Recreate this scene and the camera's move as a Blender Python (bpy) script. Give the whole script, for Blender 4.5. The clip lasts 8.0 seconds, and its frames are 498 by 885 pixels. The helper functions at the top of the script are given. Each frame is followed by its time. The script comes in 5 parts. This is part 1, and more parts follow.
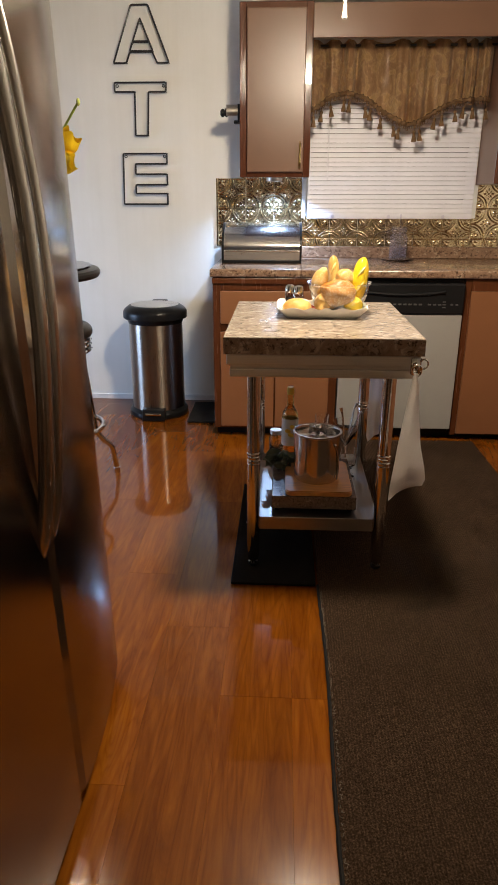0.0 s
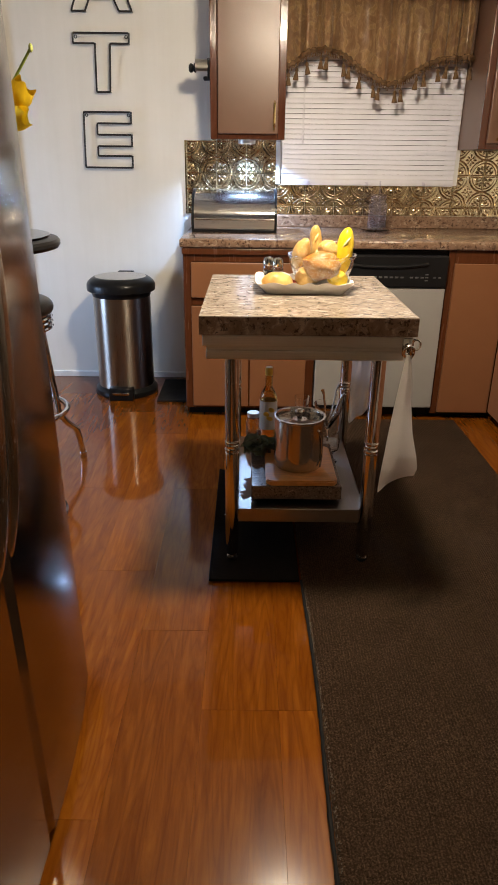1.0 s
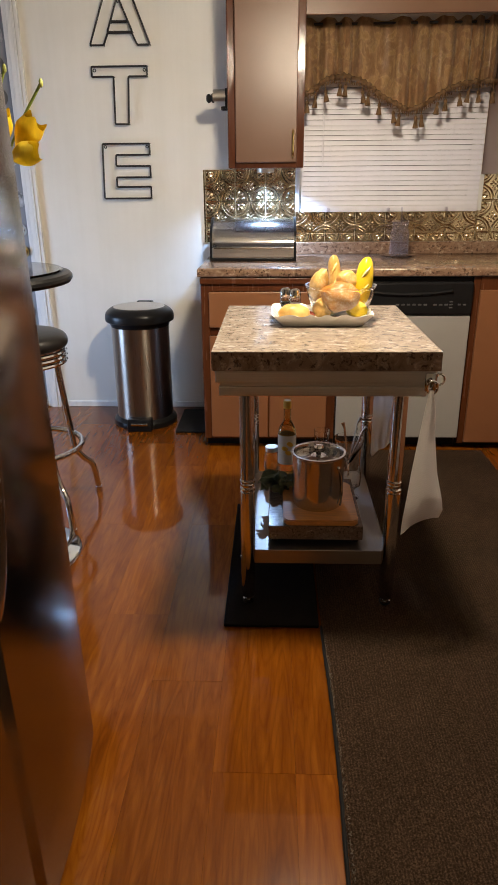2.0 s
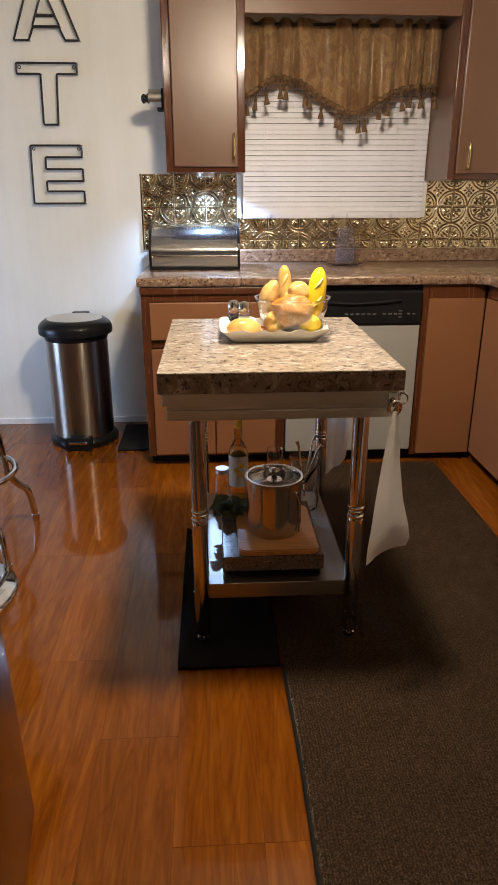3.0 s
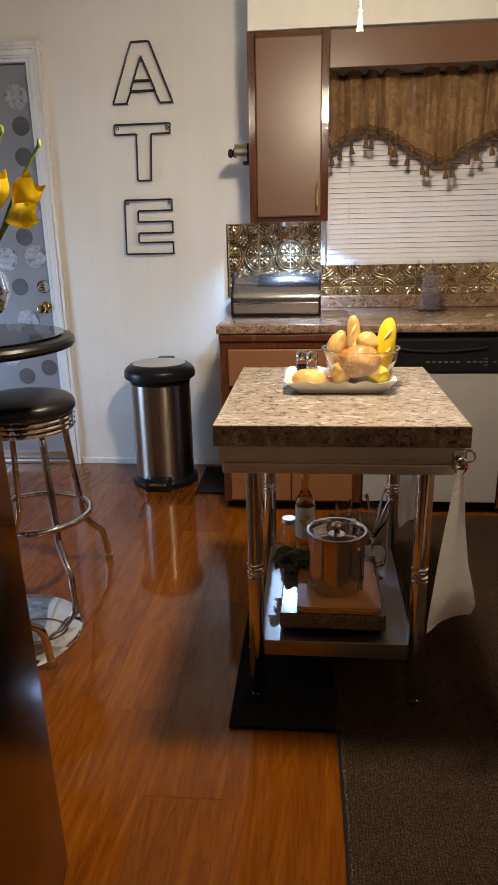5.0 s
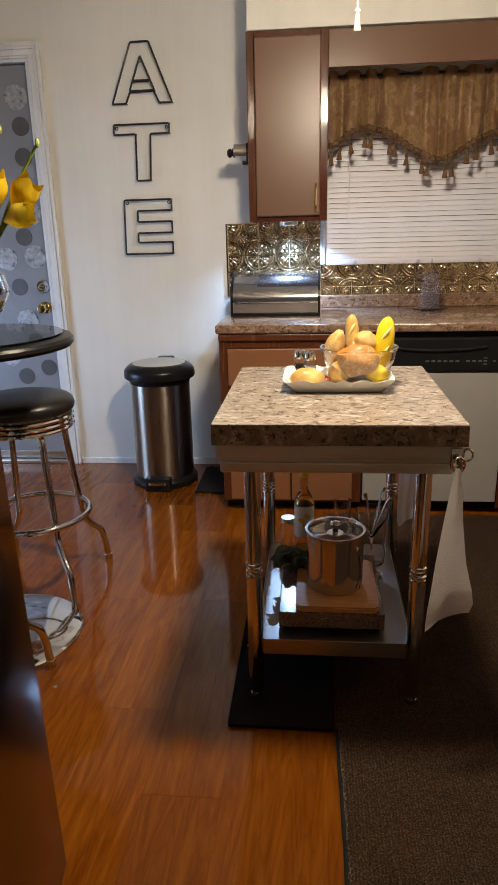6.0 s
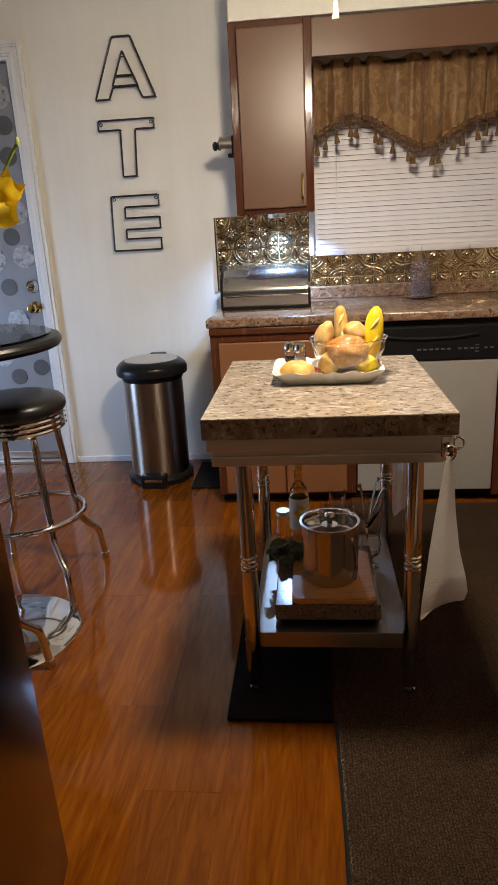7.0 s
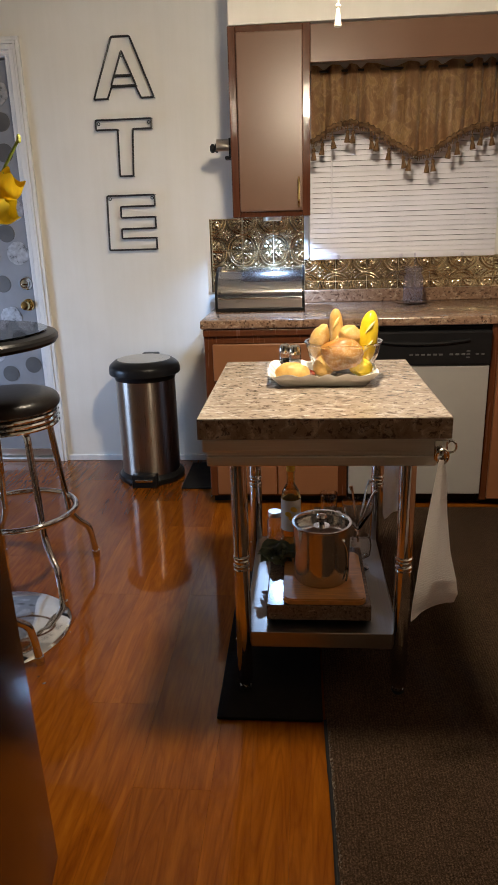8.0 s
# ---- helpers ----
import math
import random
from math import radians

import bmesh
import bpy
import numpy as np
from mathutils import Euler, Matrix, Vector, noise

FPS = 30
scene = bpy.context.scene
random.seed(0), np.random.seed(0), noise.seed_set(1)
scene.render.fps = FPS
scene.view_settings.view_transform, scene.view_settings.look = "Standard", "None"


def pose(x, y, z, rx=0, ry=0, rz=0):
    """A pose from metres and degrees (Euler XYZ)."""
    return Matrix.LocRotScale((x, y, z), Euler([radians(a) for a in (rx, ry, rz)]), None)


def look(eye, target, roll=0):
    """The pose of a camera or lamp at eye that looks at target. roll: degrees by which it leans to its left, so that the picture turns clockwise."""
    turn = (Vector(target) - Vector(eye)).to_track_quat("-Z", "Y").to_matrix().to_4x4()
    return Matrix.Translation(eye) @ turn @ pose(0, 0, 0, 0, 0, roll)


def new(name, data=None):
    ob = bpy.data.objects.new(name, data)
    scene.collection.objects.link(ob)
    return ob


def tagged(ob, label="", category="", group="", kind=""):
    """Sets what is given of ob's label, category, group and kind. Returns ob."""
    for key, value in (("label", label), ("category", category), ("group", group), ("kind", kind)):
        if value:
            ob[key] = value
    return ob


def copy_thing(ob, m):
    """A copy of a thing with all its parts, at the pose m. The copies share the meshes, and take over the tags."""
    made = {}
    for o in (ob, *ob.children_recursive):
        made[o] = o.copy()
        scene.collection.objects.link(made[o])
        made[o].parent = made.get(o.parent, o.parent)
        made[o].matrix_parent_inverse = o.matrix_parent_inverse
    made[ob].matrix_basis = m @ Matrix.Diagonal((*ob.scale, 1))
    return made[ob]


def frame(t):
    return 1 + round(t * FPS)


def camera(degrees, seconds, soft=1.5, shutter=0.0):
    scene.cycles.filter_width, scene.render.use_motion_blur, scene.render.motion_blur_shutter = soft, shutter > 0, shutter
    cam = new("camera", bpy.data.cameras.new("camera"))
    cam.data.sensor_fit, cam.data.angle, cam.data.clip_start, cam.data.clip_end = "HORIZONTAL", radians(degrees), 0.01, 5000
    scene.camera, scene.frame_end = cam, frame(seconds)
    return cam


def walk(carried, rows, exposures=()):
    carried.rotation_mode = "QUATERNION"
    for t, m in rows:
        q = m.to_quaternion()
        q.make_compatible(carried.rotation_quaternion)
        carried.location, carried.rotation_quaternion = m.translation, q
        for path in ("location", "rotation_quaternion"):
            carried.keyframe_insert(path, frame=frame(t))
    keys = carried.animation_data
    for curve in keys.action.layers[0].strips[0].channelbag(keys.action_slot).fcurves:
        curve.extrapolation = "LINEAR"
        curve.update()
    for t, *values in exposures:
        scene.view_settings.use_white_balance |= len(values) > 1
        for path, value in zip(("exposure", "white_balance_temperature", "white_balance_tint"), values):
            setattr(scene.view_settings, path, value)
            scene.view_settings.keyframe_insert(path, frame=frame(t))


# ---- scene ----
cam = camera(41.3, 8.0, soft=0.95)
PATH = [
    (0, (0.275, 0.227, 1.261), (0.182, 2.099, 0.561), 0.1),
    (0.5, (0.246, 0.323, 1.254), (0.196, 2.182, 0.517), 0.1),
    (1, (0.234, 0.402, 1.251), (0.24, 2.243, 0.469), 0.7),
    (1.2, (0.258, 0.42, 1.236), (0.266, 2.26, 0.453), 1.4),
    (2.3, (0.263, 0.557, 1.274), (0.175, 2.427, 0.568), -0.9),
    (2.5, (0.243, 0.605, 1.275), (0.257, 2.472, 0.559), -0.8),
    (3, (0.234, 0.662, 1.269), (0.337, 2.529, 0.559), -0.1),
    (3.5, (0.301, 0.705, 1.269), (0.285, 2.59, 0.599), 0.3),
    (4, (0.322, 0.716, 1.281), (0.205, 2.624, 0.695), -0.0),
    (4.5, (0.33, 0.706, 1.293), (0.144, 2.606, 0.697), -1.2),
    (6, (0.346, 0.701, 1.291), (0.152, 2.601, 0.695), -1.4),
    (6.5, (0.353, 0.718, 1.283), (0.139, 2.598, 0.637), -2.9),
    (7, (0.366, 0.707, 1.29), (0.176, 2.601, 0.676), -3.1),
    (7.5, (0.355, 0.7, 1.288), (0.187, 2.602, 0.691), -2.7),
    (8, (0.348, 0.691, 1.289), (0.195, 2.59, 0.681), -1.7),
]
EXPOSURES = [(0, 0.4), (1.2, 0.4), (2.3, 0.35), (3.2, 0.38), (4.0, 0.28), (4.5, 0.16), (5.8, 0.12), (8, 0.13)]
walk(cam, [(t, look(eye, target, roll)) for t, eye, target, roll in PATH], EXPOSURES)

# ---- world, lights, exposure ----
world = bpy.data.worlds.new("night")
scene.world = world
world.use_nodes = True
world.node_tree.nodes["Background"].inputs[0].default_value = (0.02, 0.025, 0.04, 1)
world.node_tree.nodes["Background"].inputs[1].default_value = 0.2
LAMP = (0.43, 2.44, 2.11)      # globe of the ceiling lamp
LED = (0.215, 4.25, 1.335)      # puck light under the wall cabinet


def lamp(name, kind, place, energy, colour, **more):
    d = bpy.data.lights.new(name, kind)
    d.energy, d.color = energy, colour
    ob = new(name, d)
    ob.location = place
    return ob, d


ob, d = lamp("led_bulb", "AREA", (LED[0], LED[1], LED[2] - 0.006), 11.5, (0.38, 0.6, 1.0))
d.shape, d.size = "DISK", 0.055
d.spread = radians(135)
# added source out of view at left, aimed to tint the lower back wall blue
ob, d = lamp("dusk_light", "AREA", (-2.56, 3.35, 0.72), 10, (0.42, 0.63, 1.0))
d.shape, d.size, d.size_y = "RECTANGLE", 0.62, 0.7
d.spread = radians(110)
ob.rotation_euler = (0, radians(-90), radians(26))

# ---- materials ----
def mat(name):
    m = bpy.data.materials.new(name)
    m.use_nodes = True
    nt = m.node_tree
    return m, nt, nt.nodes["Principled BSDF"]


def node(nt, kind, **kw):
    n = nt.nodes.new(kind)
    for k, v in kw.items():
        if k in n.inputs:
            n.inputs[k].default_value = v
        else:
            n.inputs[k.replace("_", " ")].default_value = v
    return n


def ramp(nt, fac, *stops):
    r = nt.nodes.new("ShaderNodeValToRGB")
    while len(r.color_ramp.elements) < len(stops):
        r.color_ramp.elements.new(0.5)
    for e, (p, c) in zip(r.color_ramp.elements, stops):
        e.position, e.color = p, (*c, 1) if len(c) == 3 else c
    nt.links.new(fac, r.inputs[0])
    return r.outputs[0]


def coords(nt, scale=(1, 1, 1), per_object=False, rot=(0, 0, 0)):
    tc = nt.nodes.new("ShaderNodeTexCoord")
    mp = nt.nodes.new("ShaderNodeMapping")
    mp.inputs["Scale"].default_value = scale
    mp.inputs["Rotation"].default_value = rot
    out = tc.outputs["Object"]
    if per_object:
        oi = nt.nodes.new("ShaderNodeObjectInfo")
        mul = nt.nodes.new("ShaderNodeVectorMath")
        mul.operation = "MULTIPLY_ADD"
        cmb = nt.nodes.new("ShaderNodeCombineXYZ")
        for k in range(3):
            nt.links.new(oi.outputs["Random"], cmb.inputs[k])
        mul.inputs[1].default_value = (7.3, 31.7, 11.9)
        nt.links.new(cmb.outputs[0], mul.inputs[0])
        nt.links.new(out, mul.inputs[2])
        out = mul.outputs[0]
    nt.links.new(out, mp.inputs[0])
    return mp.outputs[0]


def noise_tex(nt, vec, scale, detail=4, rough=0.55, dist=0.0):
    n = nt.nodes.new("ShaderNodeTexNoise")
    n.inputs["Scale"].default_value, n.inputs["Detail"].default_value = scale, detail
    n.inputs["Roughness"].default_value, n.inputs["Distortion"].default_value = rough, dist
    nt.links.new(vec, n.inputs["Vector"])
    return n.outputs["Fac"]


def mix(nt, fac, a, b, blend="MIX"):
    n = nt.nodes.new("ShaderNodeMix")
    n.data_type, n.blend_type = "RGBA", blend
    for sock, v in ((n.inputs[0], fac), (n.inputs[6], a), (n.inputs[7], b)):
        if hasattr(v, "is_linked"):
            nt.links.new(v, sock)
        else:
            sock.default_value = v if isinstance(v, (int, float)) else (*v, 1)
    return n.outputs[2]


def bump(nt, bsdf, height, strength=0.2, distance=0.002):
    b = nt.nodes.new("ShaderNodeBump")
    b.inputs["Strength"].default_value, b.inputs["Distance"].default_value = strength, distance
    nt.links.new(height, b.inputs["Height"])
    nt.links.new(b.outputs[0], bsdf.inputs["Normal"])


def surface(name, colour, rough=0.5, metal=0.0, vary=0.15, scale=12, stretch=(1, 1, 1), relief=0.1, rough_vary=0.1, coat=0.0, fine=90):
    """A plain surface with blotches and fine grain in colour, gloss and relief."""
    m, nt, b = mat(name)
    v = coords(nt, stretch)
    n1, n2 = noise_tex(nt, v, scale, 4), noise_tex(nt, v, fine, 3)
    lo = tuple(c * (1 - vary) for c in colour)
    hi = tuple(min(1, c * (1 + vary)) for c in colour)
    c1 = ramp(nt, n1, (0.3, lo), (0.7, hi))
    c2 = ramp(nt, n2, (0.3, (1 - vary * 0.5,) * 3), (0.7, (1, 1, 1)))
    nt.links.new(mix(nt, 1.0, c1, c2, "MULTIPLY"), b.inputs["Base Color"])
    r = ramp(nt, n1, (0.25, (max(0.02, rough - rough_vary),) * 3), (0.75, (min(1, rough + rough_vary),) * 3))
    nt.links.new(r, b.inputs["Roughness"])
    b.inputs["Metallic"].default_value = metal
    b.inputs["Coat Weight"].default_value = coat
    if relief:
        bump(nt, b, n2, relief)
    return m


def glass(name, colour=(1, 1, 1), rough=0.02, ior=1.45):
    m, nt, b = mat(name)
    b.inputs["Base Color"].default_value = (*colour, 1)
    b.inputs["Transmission Weight"].default_value = 1
    b.inputs["Roughness"].default_value, b.inputs["IOR"].default_value = rough, ior
    v = coords(nt)
    bump(nt, b, noise_tex(nt, v, 25, 2), 0.03)
    return m


def wood_floor():
    m, nt, b = mat("oak laminate")
    v = coords(nt, (9, 1.1, 1), True)
    g = noise_tex(nt, v, 2.2, 8, 0.62, 1.6)
    v2 = coords(nt, (38, 2.2, 1), True)
    f = noise_tex(nt, v2, 3.0, 4, 0.6, 0.4)
    ring = noise_tex(nt, coords(nt, (4.2, 0.42, 1), True), 2.4, 3, 0.45, 0.6)
    mul = nt.nodes.new("ShaderNodeMath")
    mul.operation = "MULTIPLY"
    mul.inputs[1].default_value = 13
    nt.links.new(ring, mul.inputs[0])
    pp = nt.nodes.new("ShaderNodeMath")
    pp.operation = "PINGPONG"
    pp.inputs[1].default_value = 0.5
    nt.links.new(mul.outputs[0], pp.inputs[0])
    c = ramp(nt, g, (0.25, (0.145, 0.036, 0.0025)), (0.5, (0.215, 0.063, 0.0045)), (0.75, (0.285, 0.094, 0.008)))
    c = mix(nt, 1.0, c, ramp(nt, pp.outputs[0], (0.0, (0.84, 0.79, 0.74)), (0.2, (0.96, 0.95, 0.93)), (0.42, (1, 1, 1))), "MULTIPLY")
    c = mix(nt, 1.0, c, ramp(nt, f, (0.36, (0.91, 0.88, 0.86)), (0.56, (1, 1, 1))), "MULTIPLY")
    oi = nt.nodes.new("ShaderNodeObjectInfo")
    c = mix(nt, 1.0, c, ramp(nt, oi.outputs["Random"], (0.0, (0.78, 0.75, 0.72)), (1.0, (1.1, 1.1, 1.09))), "MULTIPLY")
    nt.links.new(c, b.inputs["Base Color"])
    wide = coords(nt, (1, 1, 1), True)
    nt.links.new(ramp(nt, noise_tex(nt, wide, 6, 5), (0.3, (0.16,) * 3), (0.7, (0.22,) * 3)), b.inputs["Roughness"])
    b.inputs["Coat Weight"].default_value, b.inputs["Coat Roughness"].default_value = 0.6, 0.05
    b.inputs["Specular IOR Level"].default_value = 0.1
    return m


def laminate_stone(name, base, light, dark, rough=0.2, stretch=(1, 1, 1), scale=38):
    m, nt, b = mat(name)
    v = coords(nt, stretch)
    a = noise_tex(nt, v, scale, 6, 0.65, 0.7)
    s = noise_tex(nt, v, scale * 2.6, 5, 0.7, 0.5)
    c = ramp(nt, a, (0.3, dark), (0.46, base), (0.56, base), (0.7, light))
    c = mix(nt, ramp(nt, s, (0.4, (1, 1, 1)), (0.46, (0, 0, 0))), c, tuple(x * 0.75 for x in dark))
    c = mix(nt, ramp(nt, noise_tex(nt, v, scale * 1.7, 5, 0.7), (0.57, (0, 0, 0)), (0.66, (0.8,) * 3)), c, light)
    nt.links.new(c, b.inputs["Base Color"])
    nt.links.new(ramp(nt, a, (0.3, (rough * 0.8,) * 3), (0.7, (rough * 1.3,) * 3)), b.inputs["Roughness"])
    bump(nt, b, s, 0.04, 0.001)
    return m


def brushed(name, colour, rough=0.25, axis=2, relief=0.05, around=0.0, spin="Z"):
    st = [140, 140, 140]
    st[axis] = 2.0
    m, nt, b = mat(name)
    n = noise_tex(nt, coords(nt, st), 3, 4, 0.6)
    big = noise_tex(nt, coords(nt), 7, 4)
    nt.links.new(ramp(nt, n, (0.3, tuple(c * 0.86 for c in colour)), (0.7, colour)), b.inputs["Base Color"])
    nt.links.new(mix(nt, 0.5, ramp(nt, n, (0.3, (rough * 0.75,) * 3), (0.7, (rough * 1.3,) * 3)),
                     ramp(nt, big, (0.3, (rough * 0.92,) * 3), (0.7, (rough * 1.1,) * 3))), b.inputs["Roughness"])
    b.inputs["Metallic"].default_value = 1
    if around:
        tan = nt.nodes.new("ShaderNodeTangent")
        tan.direction_type, tan.axis = "RADIAL", spin
        nt.links.new(tan.outputs[0], b.inputs["Tangent"])
        b.inputs["Anisotropic"].default_value, b.inputs["Anisotropic Rotation"].default_value = around, 0.25
    if relief:
        bump(nt, b, n, relief, 0.0006)
    return m


def wall_paint():
    m, nt, b = mat("cream panel paint")
    v = coords(nt, (1, 1, 0.06))
    streak = noise_tex(nt, v, 14, 4, 0.6)
    blot = noise_tex(nt, coords(nt), 2.5, 5, 0.6)
    fine = noise_tex(nt, coords(nt), 130, 3)
    c = ramp(nt, streak, (0.3, (0.785, 0.765, 0.71)), (0.6, (0.815, 0.795, 0.745)))
    c = mix(nt, 1.0, c, ramp(nt, blot, (0.3, (0.94, 0.935, 0.92)), (0.7, (1, 1, 1))), "MULTIPLY")
    nt.links.new(c, b.inputs["Base Color"])
    nt.links.new(ramp(nt, blot, (0.3, (0.42,) * 3), (0.7, (0.6,) * 3)), b.inputs["Roughness"])
    bump(nt, b, mix(nt, 0.35, streak, fine), 0.22, 0.003)
    return m


def rug_mat():
    m, nt, b = mat("ribbed brown carpet")
    v = coords(nt)
    w = nt.nodes.new("ShaderNodeTexWave")
    w.bands_direction = "X"
    w.inputs["Scale"].default_value, w.inputs["Distortion"].default_value = 40, 1.6
    w.inputs["Detail"].default_value, w.inputs["Detail Scale"].default_value = 3, 6
    nt.links.new(v, w.inputs["Vector"])
    n = noise_tex(nt, v, 290, 4, 0.75)
    big = noise_tex(nt, v, 5, 4)
    c = ramp(nt, n, (0.32, (0.027, 0.0155, 0.0095)), (0.5, (0.092, 0.056, 0.036)), (0.68, (0.26, 0.17, 0.112)))
    c = mix(nt, 1.0, c, ramp(nt, w.outputs["Fac"], (0.2, (0.78, 0.77, 0.76)), (0.8, (1, 1, 1))), "MULTIPLY")
    c = mix(nt, 1.0, c, ramp(nt, big, (0.3, (0.82,) * 3), (0.7, (1,) * 3)), "MULTIPLY")
    nt.links.new(c, b.inputs["Base Color"])
    b.inputs["Roughness"].default_value, b.inputs["Specular IOR Level"].default_value = 1.0, 0.05
    bump(nt, b, mix(nt, 0.5, w.outputs["Fac"], n), 0.8, 0.004)
    return m


def brocade():
    m, nt, b = mat("gold brocade")
    v = coords(nt, (1, 1, 0.75))
    n = noise_tex(nt, v, 17, 3, 0.5, 1.4)
    f = noise_tex(nt, coords(nt, (1, 1, 0.3)), 260, 3)
    c = ramp(nt, n, (0.4, (0.4, 0.22, 0.1)), (0.5, (0.48, 0.285, 0.135)), (0.56, (0.64, 0.43, 0.225)), (0.68, (0.55, 0.345, 0.165)))
    c = mix(nt, 1.0, c, ramp(nt, f, (0.35, (0.78,) * 3), (0.65, (1,) * 3)), "MULTIPLY")
    nt.links.new(c, b.inputs["Base Color"])
    nt.links.new(ramp(nt, n, (0.48, (0.38,) * 3), (0.57, (0.24,) * 3)), b.inputs["Roughness"])
    b.inputs["Sheen Weight"].default_value = 0.25
    bump(nt, b, mix(nt, 0.3, n, f), 0.25, 0.002)
    return m


def bread_mat(name, crust, pale, seeds=False, rough=0.38):
    m, nt, b = mat(name)
    v = coords(nt)
    n = noise_tex(nt, v, 16, 5, 0.6)
    c = ramp(nt, n, (0.3, crust), (0.55, tuple((p + q) / 2 for p, q in zip(crust, pale))), (0.78, pale))
    if seeds:
        vo = nt.nodes.new("ShaderNodeTexVoronoi")
        vo.inputs["Scale"].default_value = 250
        nt.links.new(v, vo.inputs["Vector"])
        patch = ramp(nt, noise_tex(nt, v, 11, 3), (0.42, (0, 0, 0)), (0.55, (1, 1, 1)))
        dot = ramp(nt, vo.outputs["Distance"], (0.28, (1, 1, 1)), (0.4, (0, 0, 0)))
        c = mix(nt, mix(nt, 1.0, patch, dot, "MULTIPLY"), c, (0.86, 0.72, 0.48))
    nt.links.new(c, b.inputs["Base Color"])
    b.inputs["Roughness"].default_value = rough
    bump(nt, b, noise_tex(nt, v, 60, 4), 0.25, 0.003)
    return m


M_WALL = wall_paint()
# unseen rear wall: tone set by how much light it should throw back
M_TAN = surface("rear wall bounce tan", (0.62, 0.54, 0.44), 0.6, vary=0.05, relief=0.2)
M_CEIL = surface("ceiling paint", (0.62, 0.58, 0.5), 0.8, vary=0.04, relief=0.3)
M_TRIM = surface("white gloss trim", (0.78, 0.78, 0.78), 0.3, vary=0.06, stretch=(1, 1, 0.2))
M_FLOOR = wood_floor()
M_SUB = surface("pale floor joint", (0.3, 0.15, 0.06), 0.6)
M_CAB = surface("brown satin paint", (0.15, 0.075, 0.044), 0.34, vary=0.04, relief=0.1, scale=5, fine=150, rough_vary=0.03)
M_CABLOW = surface("tan brown paint", (0.265, 0.113, 0.05), 0.36, vary=0.05, relief=0.1, scale=5, fine=150, rough_vary=0.04)
M_WOOD = surface("stained glossy wood", (0.085, 0.025, 0.0105), 0.17, vary=0.16, stretch=(9, 9, 0.7), scale=9, relief=0.25, coat=0.4)
# same wood as M_WOOD, colour lightened for the brighter light on the base units
M_WOODLOW = surface("stained wood in more light", (0.105, 0.033, 0.0125), 0.22, vary=0.12, stretch=(9, 9, 0.7), scale=9, relief=0.2, coat=0.3)
M_BLACK = surface("black plastic", (0.012, 0.012, 0.013), 0.3, vary=0.1, relief=0.05, rough_vary=0.02)
M_RUBBER = surface("black rubber", (0.012, 0.011, 0.011), 0.75, vary=0.25, relief=0.4)
M_VINYL = surface("black vinyl", (0.012, 0.011, 0.011), 0.33, vary=0.1, relief=0.15, scale=30, rough_vary=0.02)
M_IRON = surface("black iron", (0.018, 0.015, 0.014), 0.42, vary=0.2, relief=0.2)
M_CHROME = surface("chrome", (0.72, 0.71, 0.7), 0.07, 1.0, vary=0.05, relief=0.0, rough_vary=0.035)
M_LID = brushed("polished box steel", (0.84, 0.82, 0.8), 0.13, 0, 0.0, 0.5, "X")
M_STEEL = brushed("brushed steel", (0.72, 0.68, 0.63), 0.3, 0, 0.015)
M_APRON = brushed("apron steel", (0.82, 0.78, 0.72), 0.4, 0, 0.0)
M_HANDLE = brushed("handle steel", (0.5, 0.47, 0.44), 0.24, 2, 0.0)
M_STEELV = brushed("brushed steel upright", (0.36, 0.315, 0.275), 0.3, 2, 0.0, 0.92)
M_FRIDGE = brushed("fridge steel", (0.345, 0.31, 0.28), 0.17, 1, 0.0)
M_SHELF = brushed("shelf steel", (0.36, 0.345, 0.33), 0.33, 1, 0.0)
M_POT = brushed("pot steel", (0.6, 0.57, 0.54), 0.16, 2, 0.02)
M_COUNTER = laminate_stone("granite laminate", (0.26, 0.16, 0.105), (0.48, 0.36, 0.26), (0.1, 0.053, 0.034), 0.18, (1, 1.2, 1.2), 26)
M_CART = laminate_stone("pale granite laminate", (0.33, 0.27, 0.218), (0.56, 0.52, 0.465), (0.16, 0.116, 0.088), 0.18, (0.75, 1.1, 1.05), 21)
M_CART.node_tree.nodes["Principled BSDF"].inputs["Specular IOR Level"].default_value = 0.22
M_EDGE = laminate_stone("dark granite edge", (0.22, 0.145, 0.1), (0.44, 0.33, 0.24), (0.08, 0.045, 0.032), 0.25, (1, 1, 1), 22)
M_SLAB = laminate_stone("granite slab", (0.17, 0.12, 0.09), (0.34, 0.26, 0.19), (0.075, 0.05, 0.036), 0.16, (1, 1, 1), 60)
M_TIN = surface("antique tin", (0.8, 0.64, 0.44), 0.19, 1.0, vary=0.36, scale=22, relief=0.1, rough_vary=0.07, fine=60)
for dull in (M_RUBBER, M_BLACK):
    dull.node_tree.nodes["Principled BSDF"].inputs["Specular IOR Level"].default_value = 0.2
M_RUG = rug_mat()
M_FRAY = surface("frayed rug edge", (0.24, 0.2, 0.16), 0.95, vary=0.6, scale=60, relief=0.9)
M_MAT = surface("black floor mat", (0.011, 0.009, 0.008), 0.95, vary=0.3, relief=0.6)
M_MAT.node_tree.nodes["Principled BSDF"].inputs["Specular IOR Level"].default_value = 0.1
M_BLIND = surface("white vinyl blind", (0.8, 0.8, 0.88), 0.45, vary=0.03, relief=0.05)
M_BROCADE = brocade()
M_FRINGE = surface("brown fringe", (0.15, 0.08, 0.032), 0.75, vary=0.4, scale=80, relief=0.8)
